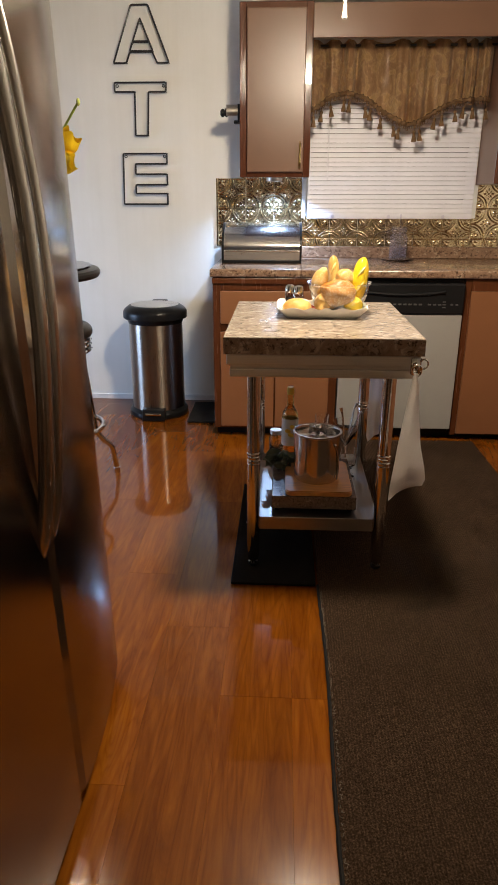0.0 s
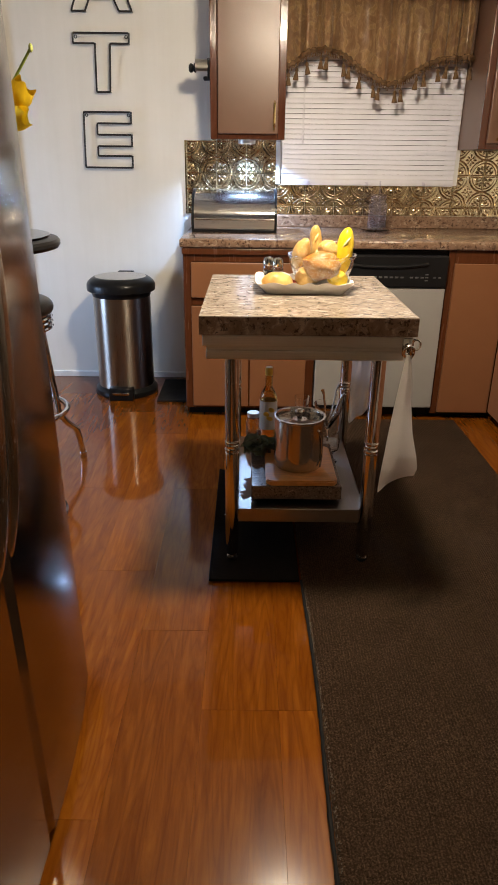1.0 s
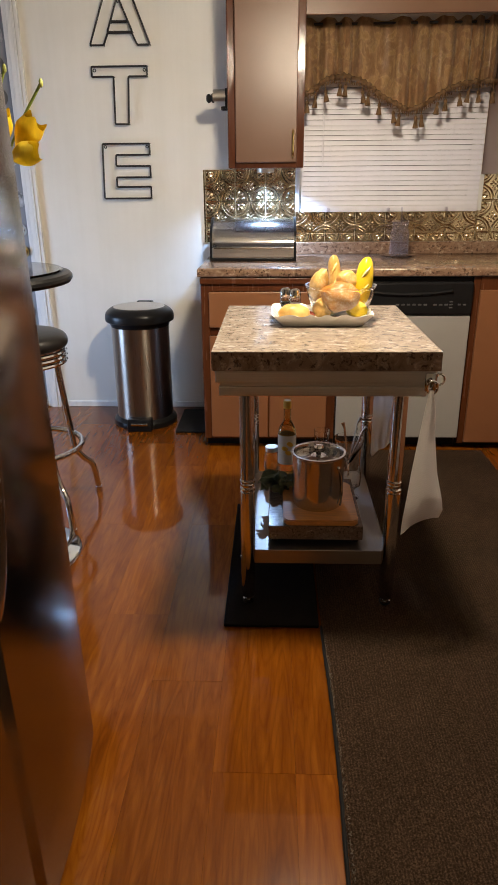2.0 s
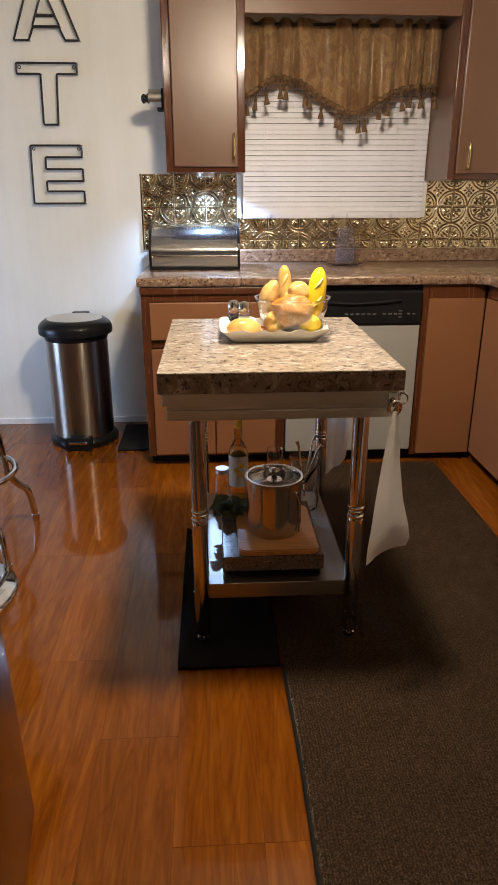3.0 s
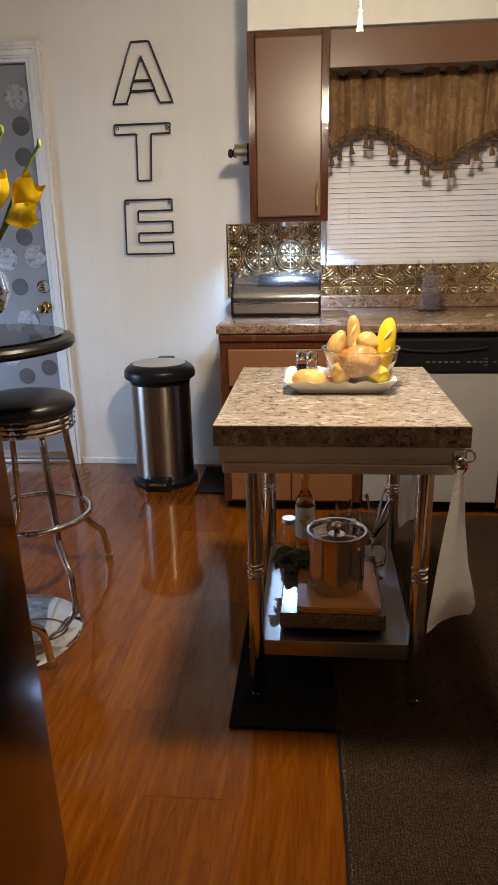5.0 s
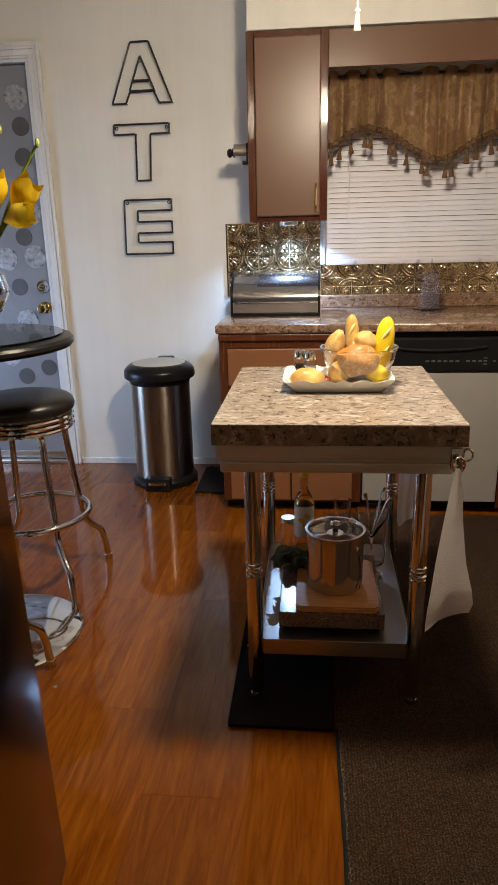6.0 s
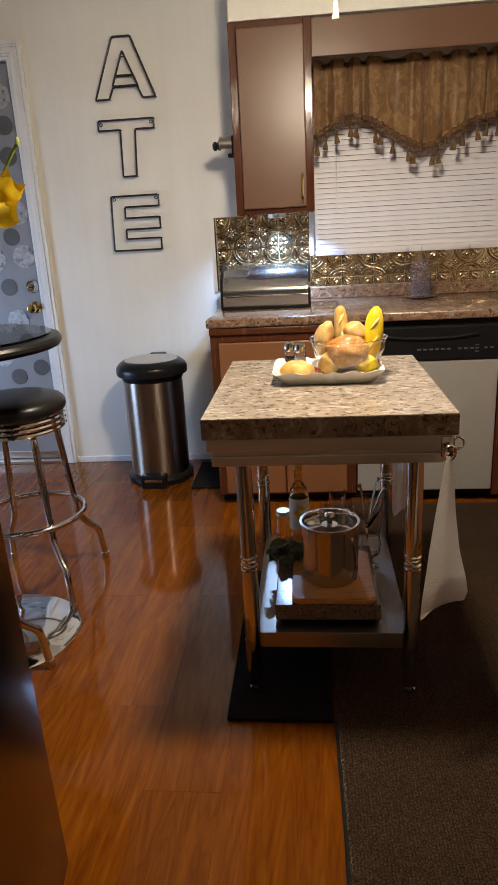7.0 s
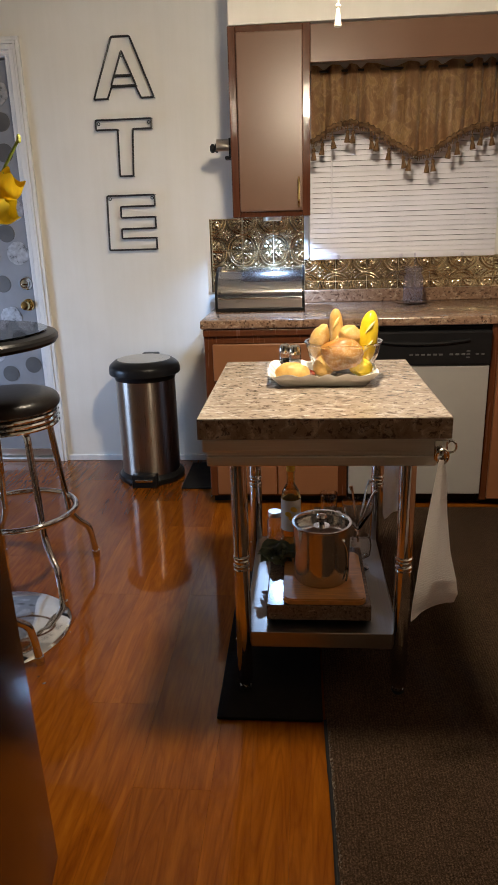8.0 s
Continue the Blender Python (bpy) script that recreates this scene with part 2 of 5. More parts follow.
M_DOOR = surface("grey door paint", (0.25, 0.26, 0.285), 0.42, vary=0.05, relief=0.15)
M_DOTDARK = surface("dark grey dot", (0.1, 0.1, 0.103), 0.4, vary=0.1)
M_DOTFOIL = surface("crumpled silver dot", (0.44, 0.45, 0.48), 0.32, 0.35, vary=0.35, scale=35, relief=1.0, fine=40)
M_BRASS = surface("polished brass", (0.75, 0.56, 0.25), 0.12, 1.0, vary=0.1, relief=0)
M_WHITE = surface("white ceramic", (0.8, 0.79, 0.76), 0.14, vary=0.03, relief=0.03)
m, nt, b = mat("ribbed towel cloth")
rib = nt.nodes.new("ShaderNodeTexWave")
rib.bands_direction = "Z"
rib.inputs["Scale"].default_value, rib.inputs["Distortion"].default_value = 60, 6
rib.inputs["Detail"].default_value, rib.inputs["Detail Scale"].default_value = 3, 2.5
nt.links.new(coords(nt, (1, 1, 1), False, (0.5, 0.45, 0)), rib.inputs["Vector"])
grain = noise_tex(nt, coords(nt, (1, 1, 0.5)), 190, 3)
nt.links.new(ramp(nt, rib.outputs["Fac"], (0.2, (0.86, 0.82, 0.79)), (0.7, (0.92, 0.89, 0.86))), b.inputs["Base Color"])
b.inputs["Roughness"].default_value = 0.36
bump(nt, b, mix(nt, 0.55, rib.outputs["Fac"], grain), 0.6, 0.003)
thin = nt.nodes.new("ShaderNodeBsdfTranslucent")
thin.inputs["Color"].default_value = (0.9, 0.86, 0.82, 1)
both = nt.nodes.new("ShaderNodeMixShader")
both.inputs[0].default_value = 0.36
nt.links.new(b.outputs[0], both.inputs[1])
nt.links.new(thin.outputs[0], both.inputs[2])
nt.links.new(both.outputs[0], nt.nodes["Material Output"].inputs["Surface"])
M_CLOTH = m
M_BOARD = surface("bamboo board", (0.64, 0.29, 0.08), 0.38, vary=0.18, stretch=(1, 14, 1), scale=16, relief=0.1)
M_GLASS = glass("clear glass")
M_LILAC = glass("lilac plastic", (0.9, 0.9, 1.0), 0.03, 1.06)
M_LILAC.node_tree.nodes["Principled BSDF"].inputs["Base Color"].default_value = (0.86, 0.85, 0.97, 1)
M_LILAC.node_tree.nodes["Principled BSDF"].inputs["Transmission Weight"].default_value = 0.95
M_AMBER = glass("rum glass", (0.9, 0.75, 0.4), 0.03)
M_SMOKE = glass("smoked glass top", (0.75, 0.8, 0.8), 0.03)
M_DISH = surface("grey dishwasher enamel", (0.36, 0.345, 0.32), 0.34, 0.0, vary=0.02, relief=0.04, rough_vary=0.02)
M_INK = surface("grey print", (0.1, 0.1, 0.1), 0.5)
M_LABEL = surface("pale paper label", (0.66, 0.66, 0.6), 0.5, vary=0.05)
M_LEMON = surface("yellow print", (0.75, 0.5, 0.05), 0.5, vary=0.2)
M_PETAL = surface("yellow silk petal", (0.9, 0.6, 0.015), 0.5, vary=0.25, stretch=(1, 1, 0.3), scale=22, relief=0.3)
M_PETALPALE = surface("pale yellow silk petal", (0.82, 0.66, 0.06), 0.5, vary=0.2, stretch=(1, 1, 0.3), scale=22, relief=0.3)
M_STEM = surface("green stem", (0.22, 0.3, 0.04), 0.5, vary=0.3, scale=20)
M_LEAF = surface("dark green leaf", (0.22, 0.24, 0.14), 0.4, vary=0.4, scale=30)
M_BERRY = surface("dark red berries", (0.16, 0.03, 0.02), 0.25, vary=0.4, scale=60)
M_MOSS = surface("pale green filler", (0.3, 0.33, 0.08), 0.6, vary=0.4, scale=50)
M_BUN = bread_mat("seeded bun crust", (0.34, 0.12, 0.018), (0.6, 0.31, 0.06), True)
M_ROLL = bread_mat("golden roll crust", (0.5, 0.24, 0.04), (0.86, 0.62, 0.22), False)
M_SEED = bread_mat("sesame roll crust", (0.56, 0.29, 0.05), (0.84, 0.58, 0.22), True)
M_BAG = bread_mat("yellow loaf crust", (0.86, 0.58, 0.012), (0.92, 0.7, 0.04), False, 0.3)
M_SCORE = bread_mat("pale score", (0.8, 0.66, 0.2), (0.88, 0.78, 0.4), False)
M_GREEN = surface("olive sign board", (0.16, 0.19, 0.03), 0.5, vary=0.15)
M_PULL = surface("ivory pull", (0.72, 0.67, 0.56), 0.4, vary=0.05)
M_SALT = surface("salt", (0.8, 0.8, 0.78), 0.8)
M_PEPPER = surface("pepper", (0.05, 0.04, 0.035), 0.8)
M_GLOBE, nt, b = mat("glowing bulb glass")
b.inputs["Emission Color"].default_value, b.inputs["Emission Strength"].default_value = (1, 0.845, 0.64, 1), 338
M_SHADE, nt, b = mat("frosted lamp shade")
b.inputs["Emission Color"].default_value, b.inputs["Emission Strength"].default_value = (1, 0.84, 0.62, 1), 22

# ---- mesh helpers ----
def link(name, bm, material, parent=None, smooth=False):
    me = bpy.data.meshes.new(name)
    bmesh.ops.recalc_face_normals(bm, faces=bm.faces)
    if smooth:
        for f in bm.faces:
            f.smooth = True
        for e in bm.edges:
            if len(e.link_faces) == 2 and e.calc_face_angle() > 0.55:
                e.smooth = False
    bm.to_mesh(me)
    bm.free()
    me.materials.append(material)
    ob = new(name, me)
    ob.parent = parent
    return ob


def part(name, bm, material, parent, label="", smooth=True):
    ob = link(name, bm, material, parent, smooth)
    if label:
        tagged(ob, label)
    return ob


def thing(name, place, label, category, group="", kind=""):
    ob = new(name)
    ob.location = place
    ob.empty_display_size = 0.05
    return tagged(ob, label, category, group, kind)


def box(x0, y0, z0, x1, y1, z1, bev=0.0, seg=2, bm=None):
    own = bmesh.new()
    r = bmesh.ops.create_cube(own, size=1)
    for v in own.verts:
        v.co = Vector(((x0 + x1) / 2 + v.co.x * (x1 - x0), (y0 + y1) / 2 + v.co.y * (y1 - y0), (z0 + z1) / 2 + v.co.z * (z1 - z0)))
    if bev:
        bmesh.ops.bevel(own, geom=own.edges[:], offset=bev, segments=seg, affect="EDGES", profile=0.5)
    return join(bm, own)


def join(bm, own):
    if bm is None:
        return own
    me = bpy.data.meshes.new("scratch")
    own.to_mesh(me)
    own.free()
    bm.from_mesh(me)
    bpy.data.meshes.remove(me)
    return bm


def lathe(profile, n=40, centre=(0, 0, 0), bm=None, closed=False, squash=(1, 1)):
    """Turns (radius, height) pairs round z."""
    own = bmesh.new()
    rings = []
    for r, z in profile:
        if r < 1e-6:
            rings.append([own.verts.new((centre[0], centre[1], centre[2] + z))])
        else:
            rings.append([own.verts.new((centre[0] + squash[0] * r * math.cos(2 * math.pi * k / n),
                                         centre[1] + squash[1] * r * math.sin(2 * math.pi * k / n), centre[2] + z)) for k in range(n)])
    pairs = list(zip(rings, rings[1:])) + ([(rings[-1], rings[0])] if closed else [])
    for a, b in pairs:
        for k in range(n):
            q = (k + 1) % n
            if len(a) == 1 and len(b) == 1:
                continue
            if len(a) == 1:
                own.faces.new((a[0], b[k], b[q]))
            elif len(b) == 1:
                own.faces.new((a[k], a[q], b[0]))
            else:
                own.faces.new((a[k], a[q], b[q], b[k]))
    return join(bm, own)


def tube(points, radius, n=10, bm=None, closed=False, cap=True):
    """A round bar along points; radius may be one number or one a point."""
    own = bmesh.new()
    pts = [Vector(p) for p in points]
    rad = radius if isinstance(radius, (list, tuple)) else [radius] * len(pts)
    rings, up = [], None
    for i, p in enumerate(pts):
        a = pts[i - 1] if (i or closed) else pts[i]
        b = pts[(i + 1) % len(pts)] if (i < len(pts) - 1 or closed) else pts[i]
        d = (b - a).normalized()
        if up is None:
            up = d.orthogonal().normalized()
        up = (up - d * up.dot(d)).normalized()
        side = d.cross(up)
        rings.append([own.verts.new(p + rad[i] * (up * math.cos(2 * math.pi * k / n) + side * math.sin(2 * math.pi * k / n))) for k in range(n)])
    for a, b in list(zip(rings, rings[1:])) + ([(rings[-1], rings[0])] if closed else []):
        for k in range(n):
            own.faces.new((a[k], a[(k + 1) % n], b[(k + 1) % n], b[k]))
    if cap and not closed:
        own.faces.new(rings[0]), own.faces.new(rings[-1])
    return join(bm, own)


def smooth_path(points, steps=6):
    """A Catmull-Rom line through the points."""
    p = [Vector(q) for q in points]
    p = [2 * p[0] - p[1]] + p + [2 * p[-1] - p[-2]]
    out = []
    for i in range(1, len(p) - 2):
        for k in range(steps):
            t = k / steps
            out.append(0.5 * (2 * p[i] + (p[i + 1] - p[i - 1]) * t + (2 * p[i - 1] - 5 * p[i] + 4 * p[i + 1] - p[i + 2]) * t * t
                              + (3 * p[i] - p[i - 1] - 3 * p[i + 1] + p[i + 2]) * t ** 3))
    return out + [p[-2]]


def sheet(f, nu, nv, thick=0.0, bm=None):
    """A surface from f(u, v), both 0 to 1, given a thickness."""
    own = bmesh.new()
    g = [[own.verts.new(f(i / nu, j / nv)) for j in range(nv + 1)] for i in range(nu + 1)]
    for i in range(nu):
        for j in range(nv):
            own.faces.new((g[i][j], g[i + 1][j], g[i + 1][j + 1], g[i][j + 1]))
    if thick:
        bmesh.ops.solidify(own, geom=own.faces[:], thickness=thick)
    return join(bm, own)


def ball(place, size, bm=None, lumps=0.0, seg=20, turn=None, seed=0, blunt=1.0):
    own = bmesh.new()
    bmesh.ops.create_uvsphere(own, u_segments=seg, v_segments=seg // 2 + 2, radius=1)
    for v in own.verts:
        if blunt != 1:
            h = math.hypot(v.co.x, v.co.y)
            if h > 1e-6:
                v.co.x, v.co.y = v.co.x / h * h ** blunt, v.co.y / h * h ** blunt
        k = 1 + lumps * noise.noise(v.co * 1.7 + Vector((seed * 3.1, seed, 0)))
        v.co = Vector((v.co.x * size[0], v.co.y * size[1], v.co.z * size[2])) * k
    if turn:
        bmesh.ops.transform(own, matrix=pose(0, 0, 0, *turn), verts=own.verts)
    bmesh.ops.translate(own, vec=Vector(place), verts=own.verts)
    return join(bm, own)


def setting(name, bm, material, label="", category="", smooth=False):
    ob = link(name, bm, material, None, smooth)
    return tagged(ob, label, category, "", "structure")

# ---- the room ----
WALL, LEFT, RIGHT, REAR, TOP = 4.39, -2.7, 2.13, -2.4, 2.46
WX0, WX1, WZ0, WZ1 = 0.395, 1.375, 1.15, 2.02       # window opening
DX0, DX1, DZ1 = -1.99, -1.135, 2.17                   # door opening


def back_wall():
    bm = bmesh.new()
    for x0, x1, z0, z1 in ((LEFT - 0.15, DX0, 0, TOP), (DX0, DX1, DZ1, TOP), (DX1, WX0, 0, TOP), (WX0, WX1, 0, WZ0), (WX0, WX1, WZ1, TOP), (WX1, RIGHT + 0.15, 0, TOP)):
        box(x0, WALL, z0, x1, WALL + 0.14, z1, bm=bm)
    bmesh.ops.remove_doubles(bm, verts=bm.verts, dist=1e-5)
    return setting("wall_north", bm, M_WALL, "cream painted panel wall with faint vertical seams", "wall")


back_wall()
# this wall's low opening and window are unseen, added to go with the blue light
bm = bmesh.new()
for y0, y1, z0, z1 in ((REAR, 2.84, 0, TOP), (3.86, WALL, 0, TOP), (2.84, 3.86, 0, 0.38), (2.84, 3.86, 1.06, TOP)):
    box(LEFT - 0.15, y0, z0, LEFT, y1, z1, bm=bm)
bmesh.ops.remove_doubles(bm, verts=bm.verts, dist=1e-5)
setting("wall_west", bm, M_WALL, "cream painted wall with an opening for the added low window", "wall")
w2 = thing("window_2", (0, 0, 0), "unseen low window, added for the bluish light from the left", "window", "", "structure")
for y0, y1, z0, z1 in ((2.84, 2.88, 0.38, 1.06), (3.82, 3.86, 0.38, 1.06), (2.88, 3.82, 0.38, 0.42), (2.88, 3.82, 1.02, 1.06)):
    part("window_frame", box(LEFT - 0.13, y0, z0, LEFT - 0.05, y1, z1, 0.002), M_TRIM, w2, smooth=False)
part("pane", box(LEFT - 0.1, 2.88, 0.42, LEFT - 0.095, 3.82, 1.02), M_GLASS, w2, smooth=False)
setting("wall_east", box(RIGHT, REAR, 0, RIGHT + 0.15, WALL, TOP), M_WALL, "cream painted wall", "wall")
setting("wall_south", box(LEFT - 0.15, REAR - 0.15, 0, RIGHT + 0.15, REAR, TOP), M_TAN, "unseen rear wall, tan tone set for the light it bounces", "wall")
setting("ceiling", box(LEFT - 0.15, REAR - 0.15, TOP, RIGHT + 0.15, WALL + 0.14, TOP + 0.12), M_CEIL, "flat cream painted ceiling", "ceiling")
setting("soffit", box(0.042, 4.012, 2.157, RIGHT, WALL, TOP, 0.003), M_WALL, "cream boxed soffit above the wall cabinets", "soffit")
setting("baseboard", box(-1.048, WALL - 0.012, 0.0, -0.09, WALL, 0.035, 0.003), M_TRIM, "thin white painted baseboard strip", "baseboard")
floor = setting("floor", box(LEFT - 0.15, REAR - 0.15, -0.1, RIGHT + 0.15, WALL + 0.14, -0.012), M_SUB, "glossy orange-brown oak laminate floor", "floor")

# door with its casing
def casing():
    bm = bmesh.new()
    prof = ((0.0, 0.006), (0.016, 0.014), (0.027, 0.022), (0.053, 0.026), (0.067, 0.03), (0.086, 0.018))
    for a, b in zip(prof, prof[1:]):
        w0, w1, t = a[0], b[0], (a[1] + b[1]) / 2
        box(DX1 + w0, WALL - t, 0, DX1 + w1 - 0.001, WALL, DZ1 + w0, 0.002, 1, bm)
        box(DX0 - w1 + 0.001, WALL - t, 0, DX0 - w0, WALL, DZ1 + w0, 0.002, 1, bm)
        box(DX0 - w1, WALL - t, DZ1 + w0, DX1 + w1, WALL, DZ1 + w1 - 0.001, 0.002, 1, bm)
    return bm


trim = setting("door_casing", casing(), M_TRIM, "white painted moulded door casing", "door casing")
setting("threshold", box(DX0, WALL - 0.03, 0, DX1, WALL + 0.1, 0.022, 0.004), M_STEEL, "scuffed metal door threshold", "threshold")
door = thing("door_1", (0, 0, 0), "closed grey door dotted with dark and foil circles", "door", "", "structure")
DY = WALL + 0.016
part("door_leaf", box(DX0 + 0.004, DY, 0.024, DX1 - 0.006, DY + 0.04, DZ1 - 0.008, 0.003), M_DOOR, door, smooth=False)
part("door_sweep", box(DX0 + 0.01, DY - 0.008, 0.026, DX1 - 0.012, DY, 0.07, 0.002), M_STEEL, door, "metal door sweep", False)
DOTS = [(-1.213, 2.012, 1), (-1.206, 1.873, 0), (-1.209, 1.723, 0), (-1.207, 1.437, 1), (-1.259, 1.316, 0), (-1.205, 1.21, 1), (-1.318, 1.046, 0),
        (-1.372, 1.20, 1), (-1.292, 0.858, 1), (-1.2, 0.583, 0), (-1.341, 0.533, 0), (-1.42, 0.66, 1), (-1.37, 1.9, 0), (-1.39, 1.6, 1), (-1.5, 1.75, 0),
        (-1.46, 0.33, 0), (-1.3, 0.3, 1), (-1.55, 1.0, 0), (-1.57, 1.38, 1), (-1.65, 0.55, 0), (-1.7, 1.2, 0), (-1.7, 1.85, 1), (-1.85, 1.5, 0), (-1.84, 0.9, 1)]
for x, z, foil in DOTS:
    r = 0.062 if foil else 0.047
    bm = bmesh.new()
    bmesh.ops.create_circle(bm, cap_ends=True, segments=36, radius=r)
    if foil:
        for v in bm.verts:
            v.co *= 1 + 0.1 * noise.noise(v.co * 40 + Vector((x * 9, z * 9, 0)))
    r2 = bmesh.ops.extrude_face_region(bm, geom=bm.faces[:])
    bmesh.ops.translate(bm, vec=(0, 0, 0.003), verts=[v for v in r2["geom"] if isinstance(v, bmesh.types.BMVert)])
    bmesh.ops.transform(bm, matrix=pose(x, DY, z, 90, 0, 0), verts=bm.verts)
    part("dot", bm, M_DOTFOIL if foil else M_DOTDARK, door, "crumpled silver foil circle" if foil else "dark grey circle", False)
for z, m, lab in ((1.046, M_CHROME, "round deadbolt with clear rim"), (0.928, M_BRASS, "polished brass door knob")):
    x = -1.183
    rose = lathe([(0, 0), (0.034, 0), (0.034, 0.004), (0.028, 0.01), (0.012, 0.012), (0.012, 0.03), (0.022, 0.036), (0.027, 0.05), (0.022, 0.062), (0, 0.066)]
                 if m is M_BRASS else [(0, 0), (0.037, 0), (0.037, 0.006), (0.03, 0.014), (0.024, 0.013), (0.02, 0.018), (0, 0.02)], 32)
    bmesh.ops.transform(rose, matrix=pose(x, DY, z, 90, 0, 0), verts=rose.verts)
    knob = part("door_knob" if m is M_BRASS else "deadbolt", rose, m, door, lab)
    if m is M_CHROME:
        part("thumb_turn", box(x - 0.018, DY - 0.034, z - 0.006, x + 0.018, DY - 0.016, z + 0.006, 0.004), M_CHROME, knob)

# window, blind and valance
win = thing("window_1", (0, 0, 0), "dark window behind a lowered blind, white frame", "window", "", "structure")
for x0, x1, z0, z1 in ((WX0, WX0 + 0.03, WZ0, WZ1), (WX1 - 0.03, WX1, WZ0, WZ1), (WX0 + 0.03, WX1 - 0.03, WZ0, WZ0 + 0.03), (WX0 + 0.03, WX1 - 0.03, WZ1 - 0.03, WZ1), (WX0 + 0.03, WX1 - 0.03, 1.56, 1.6)):
    part("window_frame", box(x0, WALL + 0.07, z0, x1, WALL + 0.12, z1, 0.002), M_TRIM, win, smooth=False)
pane = part("pane", box(WX0 + 0.03, WALL + 0.094, WZ0 + 0.03, WX1 - 0.03, WALL + 0.099, WZ1 - 0.03), M_GLASS, win, smooth=False)
setting("window_trim", box(WX0 - 0.018, WALL - 0.012, WZ0 - 0.012, WX0 + 0.006, WALL + 0.006, 2.0, 0.003), M_TRIM, "white window side trim", "trim")
setting("window_trim", box(WX1 - 0.006, WALL - 0.012, WZ0 - 0.012, WX1 + 0.018, WALL + 0.006, 2.0, 0.003), M_TRIM, "white window side trim", "trim")
blind = thing("window_blind", (0, 0, 0), "lowered white vinyl mini blind with closed slats", "blind")
BX0, BX1, BY = 0.409, 1.367, WALL - 0.022
part("head_rail", box(BX0, BY - 0.018, 1.975, BX1, BY + 0.018, 2.005, 0.003), M_BLIND, blind, smooth=False)
part("bottom_rail", box(BX0, BY - 0.012, 1.135, BX1, BY + 0.012, 1.168, 0.005), M_BLIND, blind)


def slat():
    w, tilt, n = 0.0246, radians(76), 6
    bm = bmesh.new()
    loop = []
    for t, side in [(k / n, 0) for k in range(n + 1)] + [(1 - k / n, 1) for k in range(n + 1)]:
        s, c = (t - 0.5) * w, 0.0016 * (1 - (2 * t - 1) ** 2)
        loop.append((BY + s * math.cos(tilt) - c * math.sin(tilt) + 0.0012 * side, s * math.sin(tilt) + c * math.cos(tilt)))
    a = [bm.verts.new((BX0, y, z)) for y, z in loop]
    b = [bm.verts.new((BX1, y, z)) for y, z in loop]
    for k in range(len(loop)):
        q = (k + 1) % len(loop)
        bm.faces.new((a[k], b[k], b[q], a[q]))
    bm.faces.new(a), bm.faces.new(b[::-1])
    return bm


SLAT0 = None
k, z = 0, 1.181
while z < 1.97:
    if SLAT0 is None:
        SLAT0 = part("slat", slat(), M_BLIND, blind)
        o = SLAT0
    else:
        o = new("slat", SLAT0.data)
        o.parent = blind
    o.location = (0, 0.0008 * math.sin(k * 2.1), z)
    o.rotation_euler = (0, 0.0006 * math.sin(k * 1.3), 0)
    z, k = z + 0.025, k + 1
for x in (0.56, 0.885, 1.2):
    part("ladder_cord", tube([(x, BY - 0.016, 1.16), (x, BY - 0.016, 1.98)], 0.0009, 5), M_BLIND, blind)
    part("cord_clip", box(x - 0.008, BY - 0.018, 1.137, x + 0.008, BY - 0.011, 1.156, 0.003), M_LILAC, blind, "clear plastic clip")
part("tilt_wand", tube([(0.52, BY - 0.022, 1.35), (0.518, BY - 0.022, 1.97)], 0.0028, 6), M_BLIND, blind, "clear plastic tilt wand")

valance = thing("valance", (0, 0, 0), "gathered gold-brown brocade valance with tasselled wavy hem", "curtain")
VX0, VX1, VY, VZ = 0.412, 1.36, 4.24, 2.024


def hem(u):
    """Height of the valance's lower edge."""
    a = 1.755 + 0.032 * math.exp(-((u - 0.2) / 0.12) ** 2) - 0.12 * math.exp(-((u - 0.56) / 0.17) ** 2) - 0.05 * math.exp(-(u / 0.07) ** 2)
    return a


def fold(u, v):
    ph = u * 58 + 2.6 * math.sin(u * 7.3) + 1.2 * math.sin(u * 19 + 2)
    s = math.sin(ph) + 0.35 * math.sin(2 * ph + 1)
    return (0.017 + 0.006 * v) * s + 0.005 * noise.noise(Vector((u * 26, v * 4, 0)))


def val(u, v):
    z = VZ + (hem(u) - VZ) * v + 0.35 * fold(u, 0) * max(0, 1 - v * 6)
    return (VX0 + (VX1 - VX0) * u, VY - fold(u, v) - 0.012 * math.sin(v * 3.0), z)


part("cloth", sheet(val, 260, 14, 0.002), M_BROCADE, valance)
part("rod", tube([(0.403, VY + 0.005, VZ - 0.02), (1.371, VY + 0.005, VZ - 0.02)], 0.006, 8), M_IRON, valance, "dark curtain rod")
edge = [(VX0 + (VX1 - VX0) * k / 120, val(k / 120, 1)[1] - 0.004, hem(k / 120) - 0.008) for k in range(121)]
part("gimp_braid", tube(edge, [0.012 + 0.004 * math.sin(k * 1.9) for k in range(121)], 7), M_FRINGE, valance, "dark braided trim")


def loop_fringe():
    bm = bmesh.new()
    for k in range(64):
        u = (k + 0.5) / 64
        x, y, z = VX0 + (VX1 - VX0) * u, val(u, 1)[1] - 0.004, hem(u) - 0.014
        d = 0.02 + 0.008 * noise.noise(Vector((k * 0.7, 0, 0)))
        tube([(x - 0.006, y, z), (x - 0.004, y - 0.002, z - d), (x + 0.004, y - 0.002, z - d), (x + 0.006, y, z)], 0.0022, 4, bm)
    return bm


